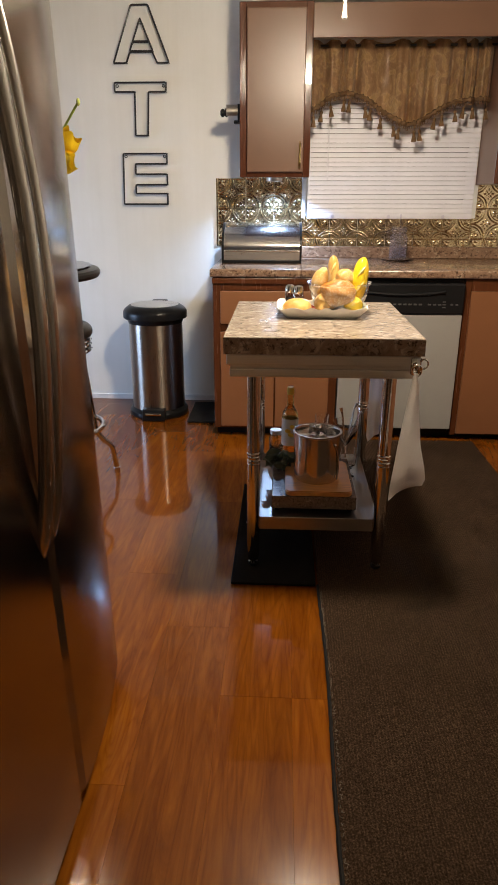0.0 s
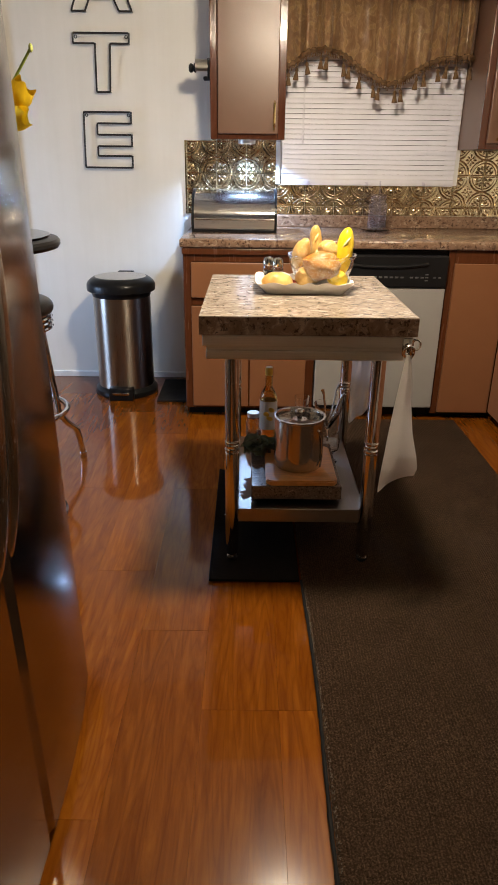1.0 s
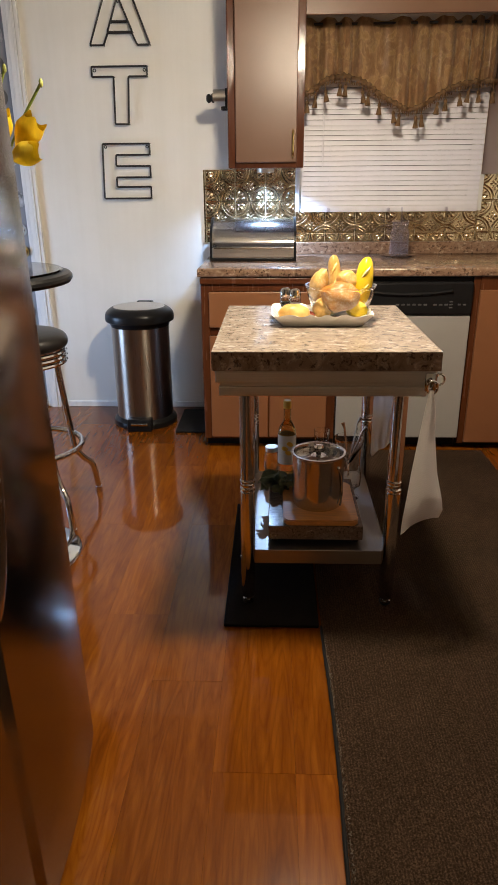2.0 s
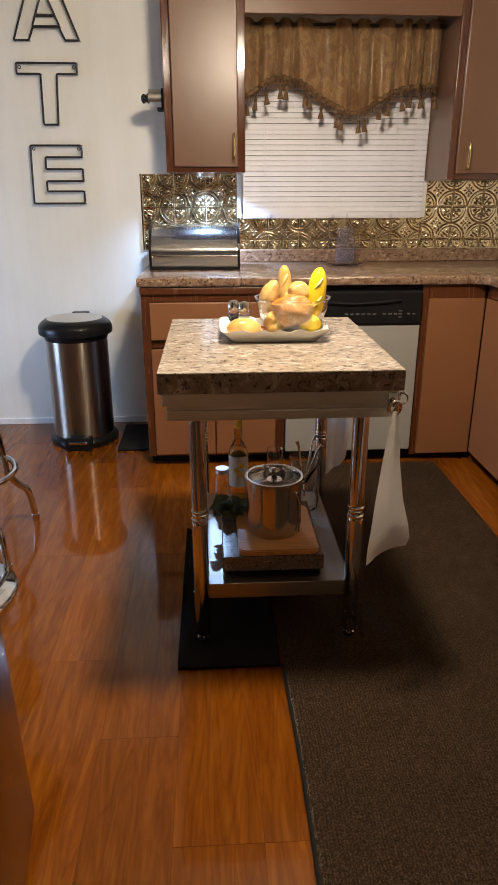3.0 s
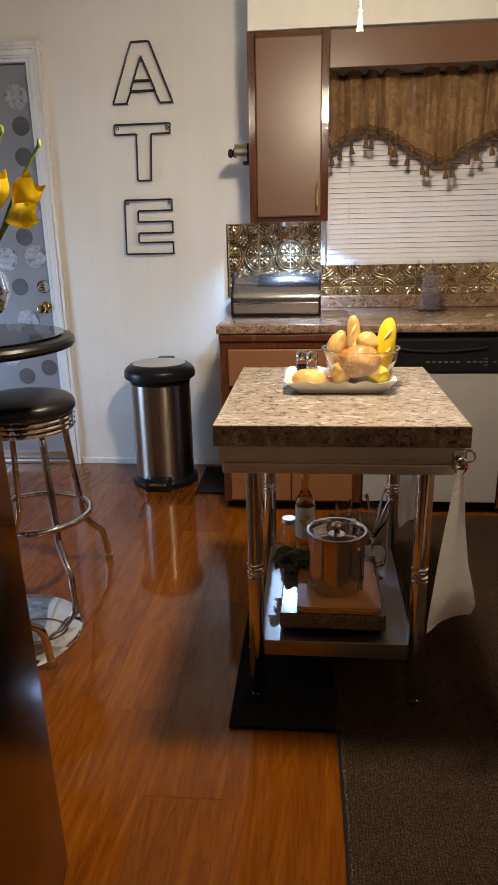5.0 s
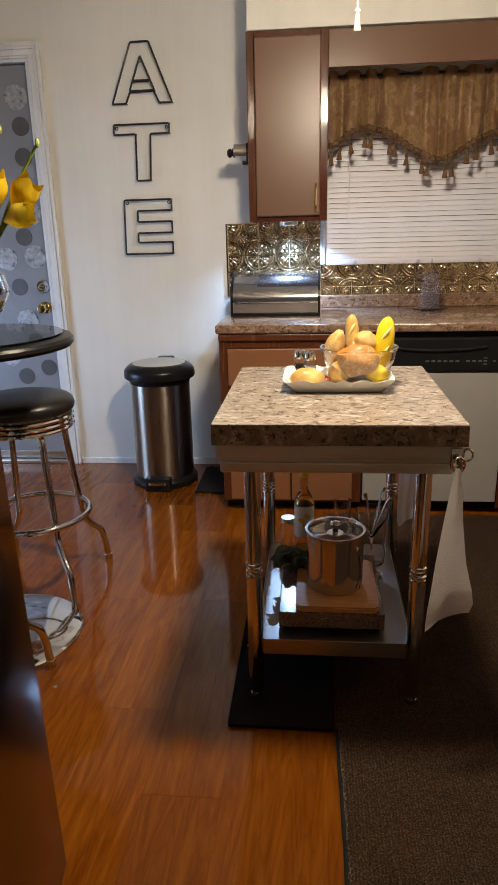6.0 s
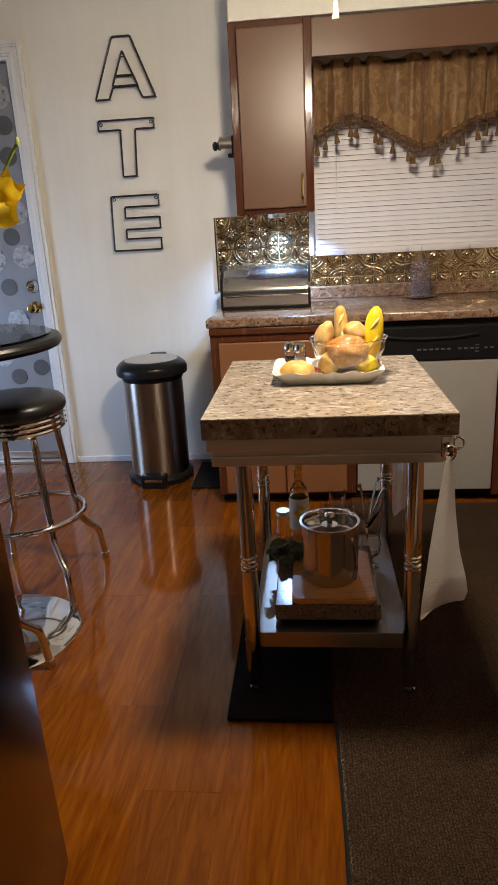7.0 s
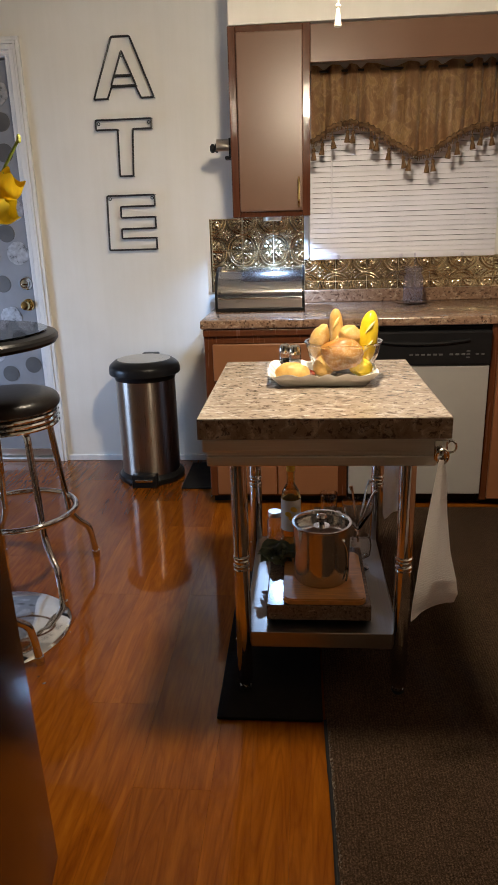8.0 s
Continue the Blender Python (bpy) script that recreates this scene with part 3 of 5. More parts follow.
tagged(part("loop_fringe", loop_fringe(), M_FRINGE, valance), kind="stuff")
tassel = lathe([(0, 0.0), (0.0016, 0.0), (0.0016, -0.022), (0.006, -0.026), (0.0075, -0.033), (0.0045, -0.039), (0.006, -0.042), (0.009, -0.055), (0.0115, -0.068), (0, -0.068)], 10)
bmesh.ops.scale(tassel, vec=(1.25, 1.25, 1.25), verts=tassel.verts)
T0 = part("tassel", tassel, M_FRINGE, valance, "dark hanging tassel")
T0.location = (VX0 + 0.012, VY - 0.02, hem(0.012) - 0.012)
for k in range(1, 18):
    u = (k + 0.25 * math.sin(k * 2.7)) / 17.4
    o = new("tassel", T0.data)
    o.parent = valance
    o.location = (VX0 + (VX1 - VX0) * u, val(min(u, 1), 1)[1] - 0.004, hem(u) - 0.012 - 0.004 * (k % 3))
    o.rotation_euler = (0.1 * math.sin(k * 3), 0.13 * math.sin(k * 2.2), 0)
    tagged(o, "dark hanging tassel")

# ---- wall cabinets ----
def pull(parent, x, y, z0, z1, front=-1, along="y"):
    """An arched metal bar pull."""
    d = 0.03 * front
    pts = smooth_path([(0, 0, z0 - 0.004), (0, d * 0.75, z0 + 0.008), (0, d, z0 + 0.035), (0, d, z1 - 0.035), (0, d * 0.75, z1 - 0.008), (0, 0, z1 + 0.004)], 4)
    pts = [(x + p.x, y + p.y, p.z) if along == "y" else (x + p.y, y, p.z) for p in pts]
    return part("handle", tube(pts, 0.0055, 8), M_BRASS, parent, "antique brass bar pull")


def wall_cabinet(x0, x1, face, z0, z1, doors, label, left_open=False):
    c = thing("wall_cabinet", (0, 0, 0), label, "cabinet")
    part("body", box(x0 + 0.002, face + 0.02, z0, x1 - 0.002, WALL - 0.002, z1, 0.002), M_WOOD if left_open else M_CAB, c, smooth=False)
    bm = bmesh.new()
    for a, b, p, q in ((x0, x0 + 0.035, z0, z1), (x1 - 0.036, x1, z0, z1), (x0 + 0.035, x1 - 0.036, z0, z0 + 0.028), (x0 + 0.035, x1 - 0.036, z1 - 0.036, z1)):
        box(a, face, p, b, face + 0.02, q, 0.003, 2, bm)
    part("face_frame", bm, M_WOOD, c, "glossy dark stained wood frame", False)
    for a, b, hx in doors:
        d = part("cabinet_door", box(a, face - 0.019, z0 + 0.025, b, face - 0.001, z1 - 0.03, 0.004), M_CAB, c, "plain brown painted door", False)
        pull(d, hx, face - 0.019, z0 + 0.045, z0 + 0.165)
    return c


CF = 4.015
wall_cabinet(0.036, 0.404, CF, 1.353, 2.155, ((0.074, 0.369, 0.35),), "tall brown wall cabinet with glossy wood frame", True)
wall_cabinet(1.372, RIGHT - 0.02, CF, 1.322, 2.148, ((1.405, 1.74, 1.452), (1.76, 2.08, 2.04)), "brown painted wall cabinet beside the window")
board = box(0.404, CF + 0.004, 1.998, 1.372, CF + 0.022, 2.148, 0.002)
tagged(link("valance_board", board, M_CAB), "brown painted board bridging two wall cabinets", "board", "", "structure")

holder = thing("paper_towel_holder", (0.038, 4.12, 1.665), "empty steel paper towel holder with black knob", "towel holder")


def band(u, v):
    a = radians(-35 + 235 * u)
    return (-0.012 - 0.066 * v, -0.038 * math.cos(a), 0.012 + 0.036 * math.sin(a))


part("band", sheet(band, 24, 2, 0.002), M_STEEL, holder, "curved brushed steel band")
cap = lathe([(0, 0), (0.021, 0), (0.0225, 0.006), (0.018, 0.012), (0, 0.0125)], 28)
bmesh.ops.transform(cap, matrix=pose(-0.0745, 0, 0.01, 0, -90, 0), verts=cap.verts)
part("end_cap", cap, M_BLACK, holder, "black end cap")
part("mount", box(-0.018, -0.038, -0.042, 0.0, 0.038, 0.048, 0.003), M_BLACK, holder, "black mounting plate")
part("axle", tube([(-0.076, 0, 0.006), (-0.01, 0, 0.006)], 0.009, 10), M_BLACK, holder, "black axle")
part("arm", box(-0.04, -0.02, -0.046, 0.0, 0.02, -0.028, 0.006), M_BLACK, holder)
knob = lathe([(0, 0), (0.012, 0), (0.02, 0.007), (0.021, 0.016), (0.013, 0.024), (0, 0.025)], 18)
bmesh.ops.transform(knob, matrix=pose(-0.087, 0, 0.008, 0, -90, 0), verts=knob.verts)
part("knob", knob, M_BLACK, holder, "black plastic end knob")

puck = thing("puck_light", (LED[0], LED[1], 1.353), "lit round cool white puck light under the cabinet", "lamp")
part("housing", lathe([(0, 0), (0.046, 0), (0.046, -0.014), (0.038, -0.016), (0.037, -0.012), (0, -0.012)], 28), M_STEEL, puck)

# ---- base cabinets, counter and dishwasher ----
BF = 3.702
counter = thing("countertop", (0, 0, 0), "brown speckled granite-look laminate countertop with backsplash lip", "countertop")


def worktop():
    bm = bmesh.new()
    plan = [(-0.1, 3.68), (1.44, 3.68), (1.487, 3.633), (1.487, 0.9), (RIGHT - 0.002, 0.9), (RIGHT - 0.002, WALL - 0.002), (-0.1, WALL - 0.002)]
    vs = [bm.verts.new((x, y, 0.87)) for x, y in plan]
    f = bm.faces.new(vs)
    r = bmesh.ops.extrude_face_region(bm, geom=[f])
    bmesh.ops.translate(bm, vec=(0, 0, 0.04), verts=[v for v in r["geom"] if isinstance(v, bmesh.types.BMVert)])
    bmesh.ops.bevel(bm, geom=[e for e in bm.edges if abs(e.verts[0].co.z - e.verts[1].co.z) < 1e-4], offset=0.008, segments=3, affect="EDGES", profile=0.5)
    return bm


part("slab", worktop(), M_COUNTER, counter)
part("backsplash_lip", box(-0.1, WALL - 0.02, 0.91, RIGHT - 0.002, WALL - 0.001, 0.976, 0.005), M_COUNTER, counter, "laminate upstand", False)


def front(parent, x0, x1, z0, z1, face, name="cabinet_door", m=None):
    return part(name, box(x0, face - 0.018, z0, x1, face - 0.001, z1, 0.004), m or M_CABLOW, parent, "", False)


base = thing("base_cabinet", (0, 0, 0), "tan brown base cabinet with two doors and a drawer", "cabinet")
part("body", box(-0.086, BF + 0.02, 0.062, 0.572, WALL - 0.003, 0.868, 0.002), M_WOODLOW, base, smooth=False)
bm = bmesh.new()
for a, b, p, q in ((-0.088, -0.045, 0.05, 0.868), (0.528, 0.574, 0.05, 0.868), (-0.045, 0.528, 0.8, 0.868), (-0.045, 0.528, 0.59, 0.625), (-0.045, 0.528, 0.05, 0.075), (0.224, 0.256, 0.075, 0.8)):
    box(a, BF, p, b, BF + 0.02, q, 0.0025, 1, bm)
part("face_frame", bm, M_WOODLOW, base, "dark stained wood frame", False)
part("rail", box(-0.09, BF - 0.012, 0.836, 0.574, BF - 0.001, 0.866, 0.003), M_WOODLOW, base, "", False)
for a, b in ((-0.05, 0.236), (0.244, 0.53)):
    front(base, a, b, 0.064, 0.588, BF)
front(base, -0.048, 0.53, 0.63, 0.8, BF, "drawer_front")
part("toe_kick", box(-0.08, BF + 0.06, 0.0, 0.574, BF + 0.075, 0.064), M_BLACK, base, "black toe kick", False)

dish = thing("dishwasher", (0, 0, 0), "grey front dishwasher with black control panel", "dishwasher")
part("body", box(0.578, BF + 0.01, 0.065, 1.2, WALL - 0.05, 0.862), M_BLACK, dish, smooth=False)
part("door_panel", box(0.58, BF - 0.02, 0.068, 1.198, BF + 0.01, 0.688, 0.004), M_DISH, dish, "plain grey enamel front", False)
panel = part("control_panel", box(0.578, BF - 0.03, 0.692, 1.2, BF + 0.01, 0.846, 0.01, 3), M_BLACK, dish, "glossy black control panel", False)
grip = smooth_path([(0.68, 0, 0.806), (0.78, 0, 0.794), (0.89, 0, 0.79), (1.0, 0, 0.794), (1.1, 0, 0.806)], 8)
part("handle_lip", tube([(p.x, BF - 0.032, p.z) for p in grip], 0.008, 8), M_BLACK, panel)
for k in range(9):
    x = 0.84 + 0.026 * k + (0.02 if k > 5 else 0)
    part("button", box(x, BF - 0.032, 0.738, x + 0.016, BF - 0.029, 0.746, 0.001, 1), M_INK, panel, "", False)
for k in range(3):
    part("button", box(1.09, BF - 0.032, 0.725 + 0.014 * k, 1.106, BF - 0.029, 0.731 + 0.014 * k, 0.001, 1), M_INK, panel, "", False)
for k in range(2):
    part("button", box(1.13 + 0.025 * k, BF - 0.032, 0.738, 1.143 + 0.025 * k, BF - 0.029, 0.746, 0.001, 1), M_INK, panel, "", False)
part("toe_kick", box(0.578, BF + 0.06, 0.0, 1.2, BF + 0.075, 0.066), M_BLACK, dish, "black toe kick", False)

corner = thing("corner_cabinet", (0, 0, 0), "tan brown blank corner base cabinet", "cabinet")
part("body", box(1.206, BF + 0.02, 0.04, RIGHT - 0.01, WALL - 0.003, 0.868), M_WOODLOW, corner, smooth=False)
part("stile", box(1.204, BF, 0.03, 1.236, BF + 0.02, 0.868, 0.003), M_WOODLOW, corner, "dark stained wood stile", False)
part("blank_panel", box(1.236, BF - 0.012, 0.04, 1.5, BF + 0.02, 0.806, 0.003), M_CABLOW, corner, "", False)
part("rail", box(1.236, BF - 0.002, 0.806, 1.5, BF + 0.02, 0.868, 0.002), M_WOODLOW, corner, "", False)
part("toe_kick", box(1.206, BF + 0.06, 0.0, 1.56, BF + 0.075, 0.042), M_BLACK, corner, "black toe kick", False)
for n, (y0, y1) in enumerate(((3.28, BF), (2.64, 3.275), (1.95, 2.635), (0.92, 1.945))):
    side = thing("base_cabinet", (0, 0, 0), "tan brown base cabinet under the side counter", "cabinet", "side run of base cabinets")
    part("body", box(1.52, y0, 0.062, RIGHT - 0.01, y1 - 0.004, 0.868), M_WOODLOW, side, smooth=False)
    part("cabinet_door", box(1.5, y0 + 0.012, 0.05, 1.519, y1 - 0.02, 0.806, 0.004), M_CABLOW, side, "", False)
    part("rail", box(1.51, y0, 0.81, 1.52, y1 - 0.004, 0.868, 0.002), M_WOODLOW, side, "", False)
    part("toe_kick", box(1.565, y0, 0.0, 1.58, y1 - 0.004, 0.061), M_BLACK, side, "black toe kick", False)

# pressed tin backsplash tiles
splash = thing("backsplash", (0, 0, 0), "pressed tin backsplash tiles, antique brass colour", "backsplash", "", "structure")
TS = 0.166


def tin_tile(h):
    bm = box(-TS / 2 + 0.0008, -0.004, -h, TS / 2 - 0.0008, 0.0, 0, 0.0)
    e = TS / 2 - 0.004
    tube([(-e, -0.0045, -0.004), (e, -0.0045, -0.004)], 0.0032, 6, bm)
    if h > 0.15:
        tube([(-e, -0.0045, -h + 0.004), (e, -0.0045, -h + 0.004)], 0.0032, 6, bm)
    for s in (-1, 1):
        tube([(s * e, -0.0045, -0.004), (s * e, -0.0045, -h + 0.004)], 0.0028, 6, bm)
        for cz, sg in ((-0.002, -1), (-TS + 0.004, 1)):
            for r, w in ((0.079, 0.005), (0.064, 0.0034)):
                arc = [(s * (TS / 2) - s * r * math.sin(a), -0.0045, cz + sg * r * math.cos(a)) for a in [math.pi / 2 * k / 10 for k in range(11)]]
                arc = [p for p in arc if p[2] > -h + 0.003]
                if len(arc) > 1:
                    tube(arc, w, 6, bm)
            for a, q, w in ((0.36, 0.042, 0.0135), (0.79, 0.044, 0.017), (1.21, 0.042, 0.0135), (0.79, 0.02, 0.011)):
                p = (s * (TS / 2) - s * q * math.sin(a), -0.003, cz + sg * q * math.cos(a))
                if p[2] > -h + 0.012:
                    ball(p, (w * 0.6, 0.007, w), bm, 0, 8, (0, -s * sg * a * 57, 0))
    if h > 0.12:
        for k in range(8):
            a = k * math.pi / 4
            q = 0.017 if k % 2 else 0.022
            p = (q * math.sin(a), -0.003, -TS / 2 + q * math.cos(a))
            if p[2] > -h + 0.012:
                ball(p, (0.0055, 0.006, 0.0095), bm, 0, 8, (0, a * 57, 0))
        ball((0, -0.003, -TS / 2), (0.007, 0.007, 0.007), bm, 0, 8)
    return bm


tiles = {}
ROWZ = (1.356, 1.19, 1.024)
for c in range(14):
    x = -0.118 + TS * (c + 0.5)
    for r, zt in enumerate(ROWZ):
        h = TS if r < 2 else zt - 0.977
        top = zt
        under = WX0 - 0.02 < x < WX1
        if under and r == 0:
            continue
        if under and r == 1:
            top, h = 1.148, 1.148 - 1.024
        if x + TS / 2 > RIGHT:
            continue
        key = round(h, 3)
        if key not in tiles:
            o = part("tile", tin_tile(h), M_TIN, splash)
            tiles[key] = o.data
        else:
            o = new("tile", tiles[key])
            o.parent = splash
        o.location = (x, WALL - 0.0005, top)
part("edge_strip", box(-0.128, WALL - 0.008, 0.976, -0.119, WALL - 0.0005, 1.357, 0.001), M_TIN, splash, "", False)

# ---- ceiling lamp ----
cl = thing("ceiling_light", (LAMP[0], LAMP[1], TOP), "lit round ceiling lamp with hanging pull chain", "lamp")
part("canopy", lathe([(0, 0), (0.07, 0), (0.07, -0.02), (0.03, -0.045), (0.012, -0.05), (0.012, -0.21), (0.05, -0.22), (0.05, -0.26), (0, -0.26)], 28), M_BRASS, cl, "brass canopy")
LZ = LAMP[2] - TOP
part("bulb_globe", lathe([(0, -0.095), (0.035, -0.089), (0.065, -0.07), (0.088, -0.04), (0.097, -0.006), (0.0, -0.006)], 28, (0, 0, LZ)), M_GLOBE, cl, "glowing lower glass bowl")
part("shade", lathe([(0.101, -0.008), (0.1, 0.02), (0.088, 0.055), (0.06, 0.08), (0.03, 0.1), (0, 0.1)], 28, (0, 0, LZ)), M_SHADE, cl, "dimly glowing frosted upper shade")
chain = bmesh.new()
CX, CY, CZ = 0.019, 0.16, 1.772 - TOP
tube([(0, 0.045, -0.235), (CX, CY - 0.01, -0.25), (CX, CY, -0.29), (CX, CY, CZ + 0.045)], 0.0012, 5, chain)
for k in range(7):
    ball((CX, CY, CZ + 0.06 + 0.011 * k), (0.0022,) * 3, chain, 0, 6)
pc = part("pull_chain", chain, M_PULL, cl, "thin beaded pull chain")
part("pull_fob", lathe([(0, 0.05), (0.004, 0.05), (0.0065, 0.045), (0.004, 0.04), (0.0045, 0.036), (0.006, 0.02), (0.009, 0.002), (0.008, 0), (0, 0)], 14, (CX, CY, CZ)), M_PULL, pc, "ivory bell-shaped fob")

# ---- wire letters on the wall ----
LY = WALL - 0.024


def letter(outlines, holes, label):
    base = thing("wall_letter", (0, 0, 0), label, "wall decor", "wire letters on the wall")
    for loop in outlines:
        for y, r in ((LY, 0.005),):
            pts = []
            n = len(loop)
            for i, p in enumerate(loop):
                p, a, b = Vector(p), Vector(loop[i - 1]), Vector(loop[(i + 1) % n])
                for q in (a, b):
                    d = (q - p).normalized()
                    pts.append(p + d * 0.006)
                    if q is a:
                        pts.append(p + ((a - p).normalized() + (b - p).normalized()) * 0.0018)
            part("wire_outline", tube([(p.x, y, p.y) for p in pts], r, 7, None, True), M_IRON, base)
        for i, p in enumerate(loop):
            part("spacer", tube([(p[0], LY, p[1]), (p[0], WALL - 0.001, p[1])], 0.003, 6), M_IRON, base)
    for x, z in holes:
        ear = lathe([(0.005, -0.002), (0.009, -0.002), (0.009, 0.002), (0.005, 0.002)], 14, (0, 0, 0), None, True)
        bmesh.ops.transform(ear, matrix=pose(x, LY + 0.004, z, 90, 0, 0), verts=ear.verts)
        part("hanging_ear", ear, M_IRON, base)
    return base


letter([[(-0.576, 2.228), (-0.484, 2.228), (-0.378, 1.951), (-0.444, 1.951), (-0.469, 2.005), (-0.592, 2.005), (-0.617, 1.951), (-0.688, 1.951)],
        [(-0.53, 2.165), (-0.466, 2.009), (-0.594, 2.009)],
        [(-0.486, 2.056), (-0.485, 2.052), (-0.575, 2.052), (-0.574, 2.056)]], [(-0.53, 2.145)], "black wire outline letter A on the wall")
letter([[(-0.69, 1.855), (-0.4, 1.855), (-0.402, 1.808), (-0.5, 1.808), (-0.513, 1.584), (-0.585, 1.584), (-0.578, 1.808), (-0.692, 1.808)]],
       [(-0.677, 1.838), (-0.415, 1.838)], "black wire outline letter T on the wall")
letter([[(-0.664, 1.489), (-0.41, 1.489), (-0.411, 1.434), (-0.595, 1.434), (-0.597, 1.378), (-0.412, 1.378), (-0.412, 1.321), (-0.599, 1.321),
         (-0.6, 1.272), (-0.413, 1.272), (-0.414, 1.213), (-0.674, 1.213)]], [(-0.65, 1.474), (-0.424, 1.474)], "black wire outline letter E on the wall")

# ---- bread box, cup and sign ----
bb = thing("bread_box", (0, 0, 0), "shiny steel roll-top bread box on the counter", "bread box")
X0, X1, Y0, Y1, Z0 = -0.066, 0.376, 4.0, 4.27, 0.922


def roll(u, v):
    a = math.pi / 2 * v
    return (X0 + 0.012 + (X1 - X0 - 0.024) * u, Y0 + 0.002 + 0.21 * (1 - math.cos(a)), Z0 + 0.054 + 0.138 * math.sin(a))


part("roll_lid", sheet(roll, 2, 30, 0.002), M_LID, bb, "polished curved steel lid")
part("front_strip", box(X0 + 0.012, Y0, Z0 + 0.006, X1 - 0.012, Y0 + 0.012, Z0 + 0.056, 0.003), M_STEEL, bb, "brushed steel lower strip", False)
part("lid_grip", box(X0 + 0.02, Y0 - 0.006, Z0 + 0.05, X1 - 0.02, Y0 + 0.006, Z0 + 0.058, 0.002), M_CHROME, bb, "", False)
for x in (X0, X1 - 0.012):
    bm = bmesh.new()
    prof = [(Y0, Z0), (Y1, Z0), (Y1, Z0 + 0.16), (Y1 - 0.04, Z0 + 0.196)] + [(Y0 + 0.19 * (1 - math.cos(a)), Z0 + 0.056 + 0.141 * math.sin(a)) for a in [math.pi / 2 * (8 - k) / 8 for k in range(9)]]
    f = bm.faces.new([bm.verts.new((x, y, z)) for y, z in prof])
    r = bmesh.ops.extrude_face_region(bm, geom=[f])
    bmesh.ops.translate(bm, vec=(0.012, 0, 0), verts=[v for v in r["geom"] if isinstance(v, bmesh.types.BMVert)])
    part("side_panel", bm, M_BLACK, bb, "black plastic side", False)
part("base_rail", box(X0, Y0, 0.91, X1, Y1, Z0 + 0.004, 0.002), M_BLACK, bb, "black base", False)
part("back_panel", box(X0 + 0.012, Y1 - 0.006, Z0, X1 - 0.012, Y1, Z0 + 0.17), M_STEEL, bb, "", False)

cup = thing("mason_jar_cup", (0.93, 4.2, 0.918), "lilac plastic mason jar cup with straw", "cup")
part("jar", lathe([(0, 0), (0.046, 0), (0.05, 0.006), (0.05, 0.098), (0.046, 0.11), (0.039, 0.119), (0.039, 0.126), (0.037, 0.126), (0.037, 0.118), (0.044, 0.109), (0.047, 0.097), (0.047, 0.008), (0, 0.006)], 32), M_LILAC, cup)
part("lid", lathe([(0, 0.15), (0.041, 0.15), (0.044, 0.147), (0.044, 0.127), (0.041, 0.127), (0.041, 0.144), (0, 0.145)], 32), M_LILAC, cup, "lilac screw lid")
part("straw", tube([(0.012, 0, 0.01), (0.002, 0, 0.205)], 0.004, 8), M_LILAC, cup, "clear straw")
cup.scale = (1, 1, 1.2)
saucer = thing("saucer", (0.93, 4.2, 0.91), "clear glass saucer under the cup", "saucer")
part("dish", lathe([(0, 0.0005), (0.05, 0.0005), (0.085, 0.006), (0.096, 0.01), (0.096, 0.012), (0.085, 0.009), (0.05, 0.0045), (0, 0.0045)], 36), M_GLASS, saucer)
sign = thing("wall_sign", (0, 0, 0), "olive green sign board on the soffit", "sign")
part("board", box(0.80, 4.0, 2.255, 1.5, 4.0115, 2.42, 0.002), M_GREEN, sign, "", False)

# ---- trash can and dark floor scale ----
can = thing("trash_can", (-0.476, 4.125, 0.0), "round brushed steel pedal bin with black lid", "trash can")
part("base_ring", lathe([(0, 0.0), (0.176, 0.0), (0.18, 0.012), (0.178, 0.03), (0.166, 0.045), (0.16, 0.05), (0, 0.05)], 56), M_BLACK, can, "black plastic foot ring")
part("body", lathe([(0.158, 0.045), (0.158, 0.575), (0.15, 0.575), (0.15, 0.045)], 72, (0, 0, 0), None, True), M_STEELV, can, "brushed steel shell")
part("collar", lathe([(0.16, 0.56), (0.164, 0.575), (0.164, 0.585), (0.14, 0.585)], 56), M_BLACK, can)
lid = part("lid", lathe([(0.16, 0.586), (0.183, 0.587), (0.1875, 0.592), (0.188, 0.61), (0.1865, 0.625), (0.181, 0.636), (0.171, 0.646), (0.16, 0.654), (0.152, 0.659), (0.146, 0.661), (0, 0.661)], 64), M_BLACK, can, "black rounded plastic lid")
part("lid_plate", lathe([(0, 0.664), (0.138, 0.664), (0.14, 0.6625), (0, 0.6622)], 56), M_STEEL, lid, "grey steel lid inlay")
part("hinge", box(-0.045, 0.15, 0.6, 0.045, 0.2, 0.664, 0.006), M_BLACK, lid)
part("pedal_housing", box(-0.068, -0.205, 0.0, 0.068, -0.145, 0.072, 0.008), M_BLACK, can, "black pedal housing")
part("pedal", box(-0.048, -0.214, 0.036, 0.048, -0.19, 0.054, 0.006), M_CHROME, can, "chrome pedal")
scale_ = thing("floor_mat", (-0.19, 4.08, 0.0), "small dark flat mat by the wall", "mat")
part("pad", box(-0.085, -0.17, 0.0015, 0.085, 0.22, 0.014, 0.004), M_RUBBER, scale_, "", False)

# ---- rug and mat ----
rug = thing("rug", (0, 0, 0), "long dark brown ribbed carpet runner", "rug")


def rugtop(u, v):
    x, y = 0.418 + 0.906 * u + 0.004 * math.sin(v * 23), -1.6 + 5.26 * v
    return (x, y, 0.009 + 0.0012 * noise.noise(Vector((x * 3, y * 3, 0))))


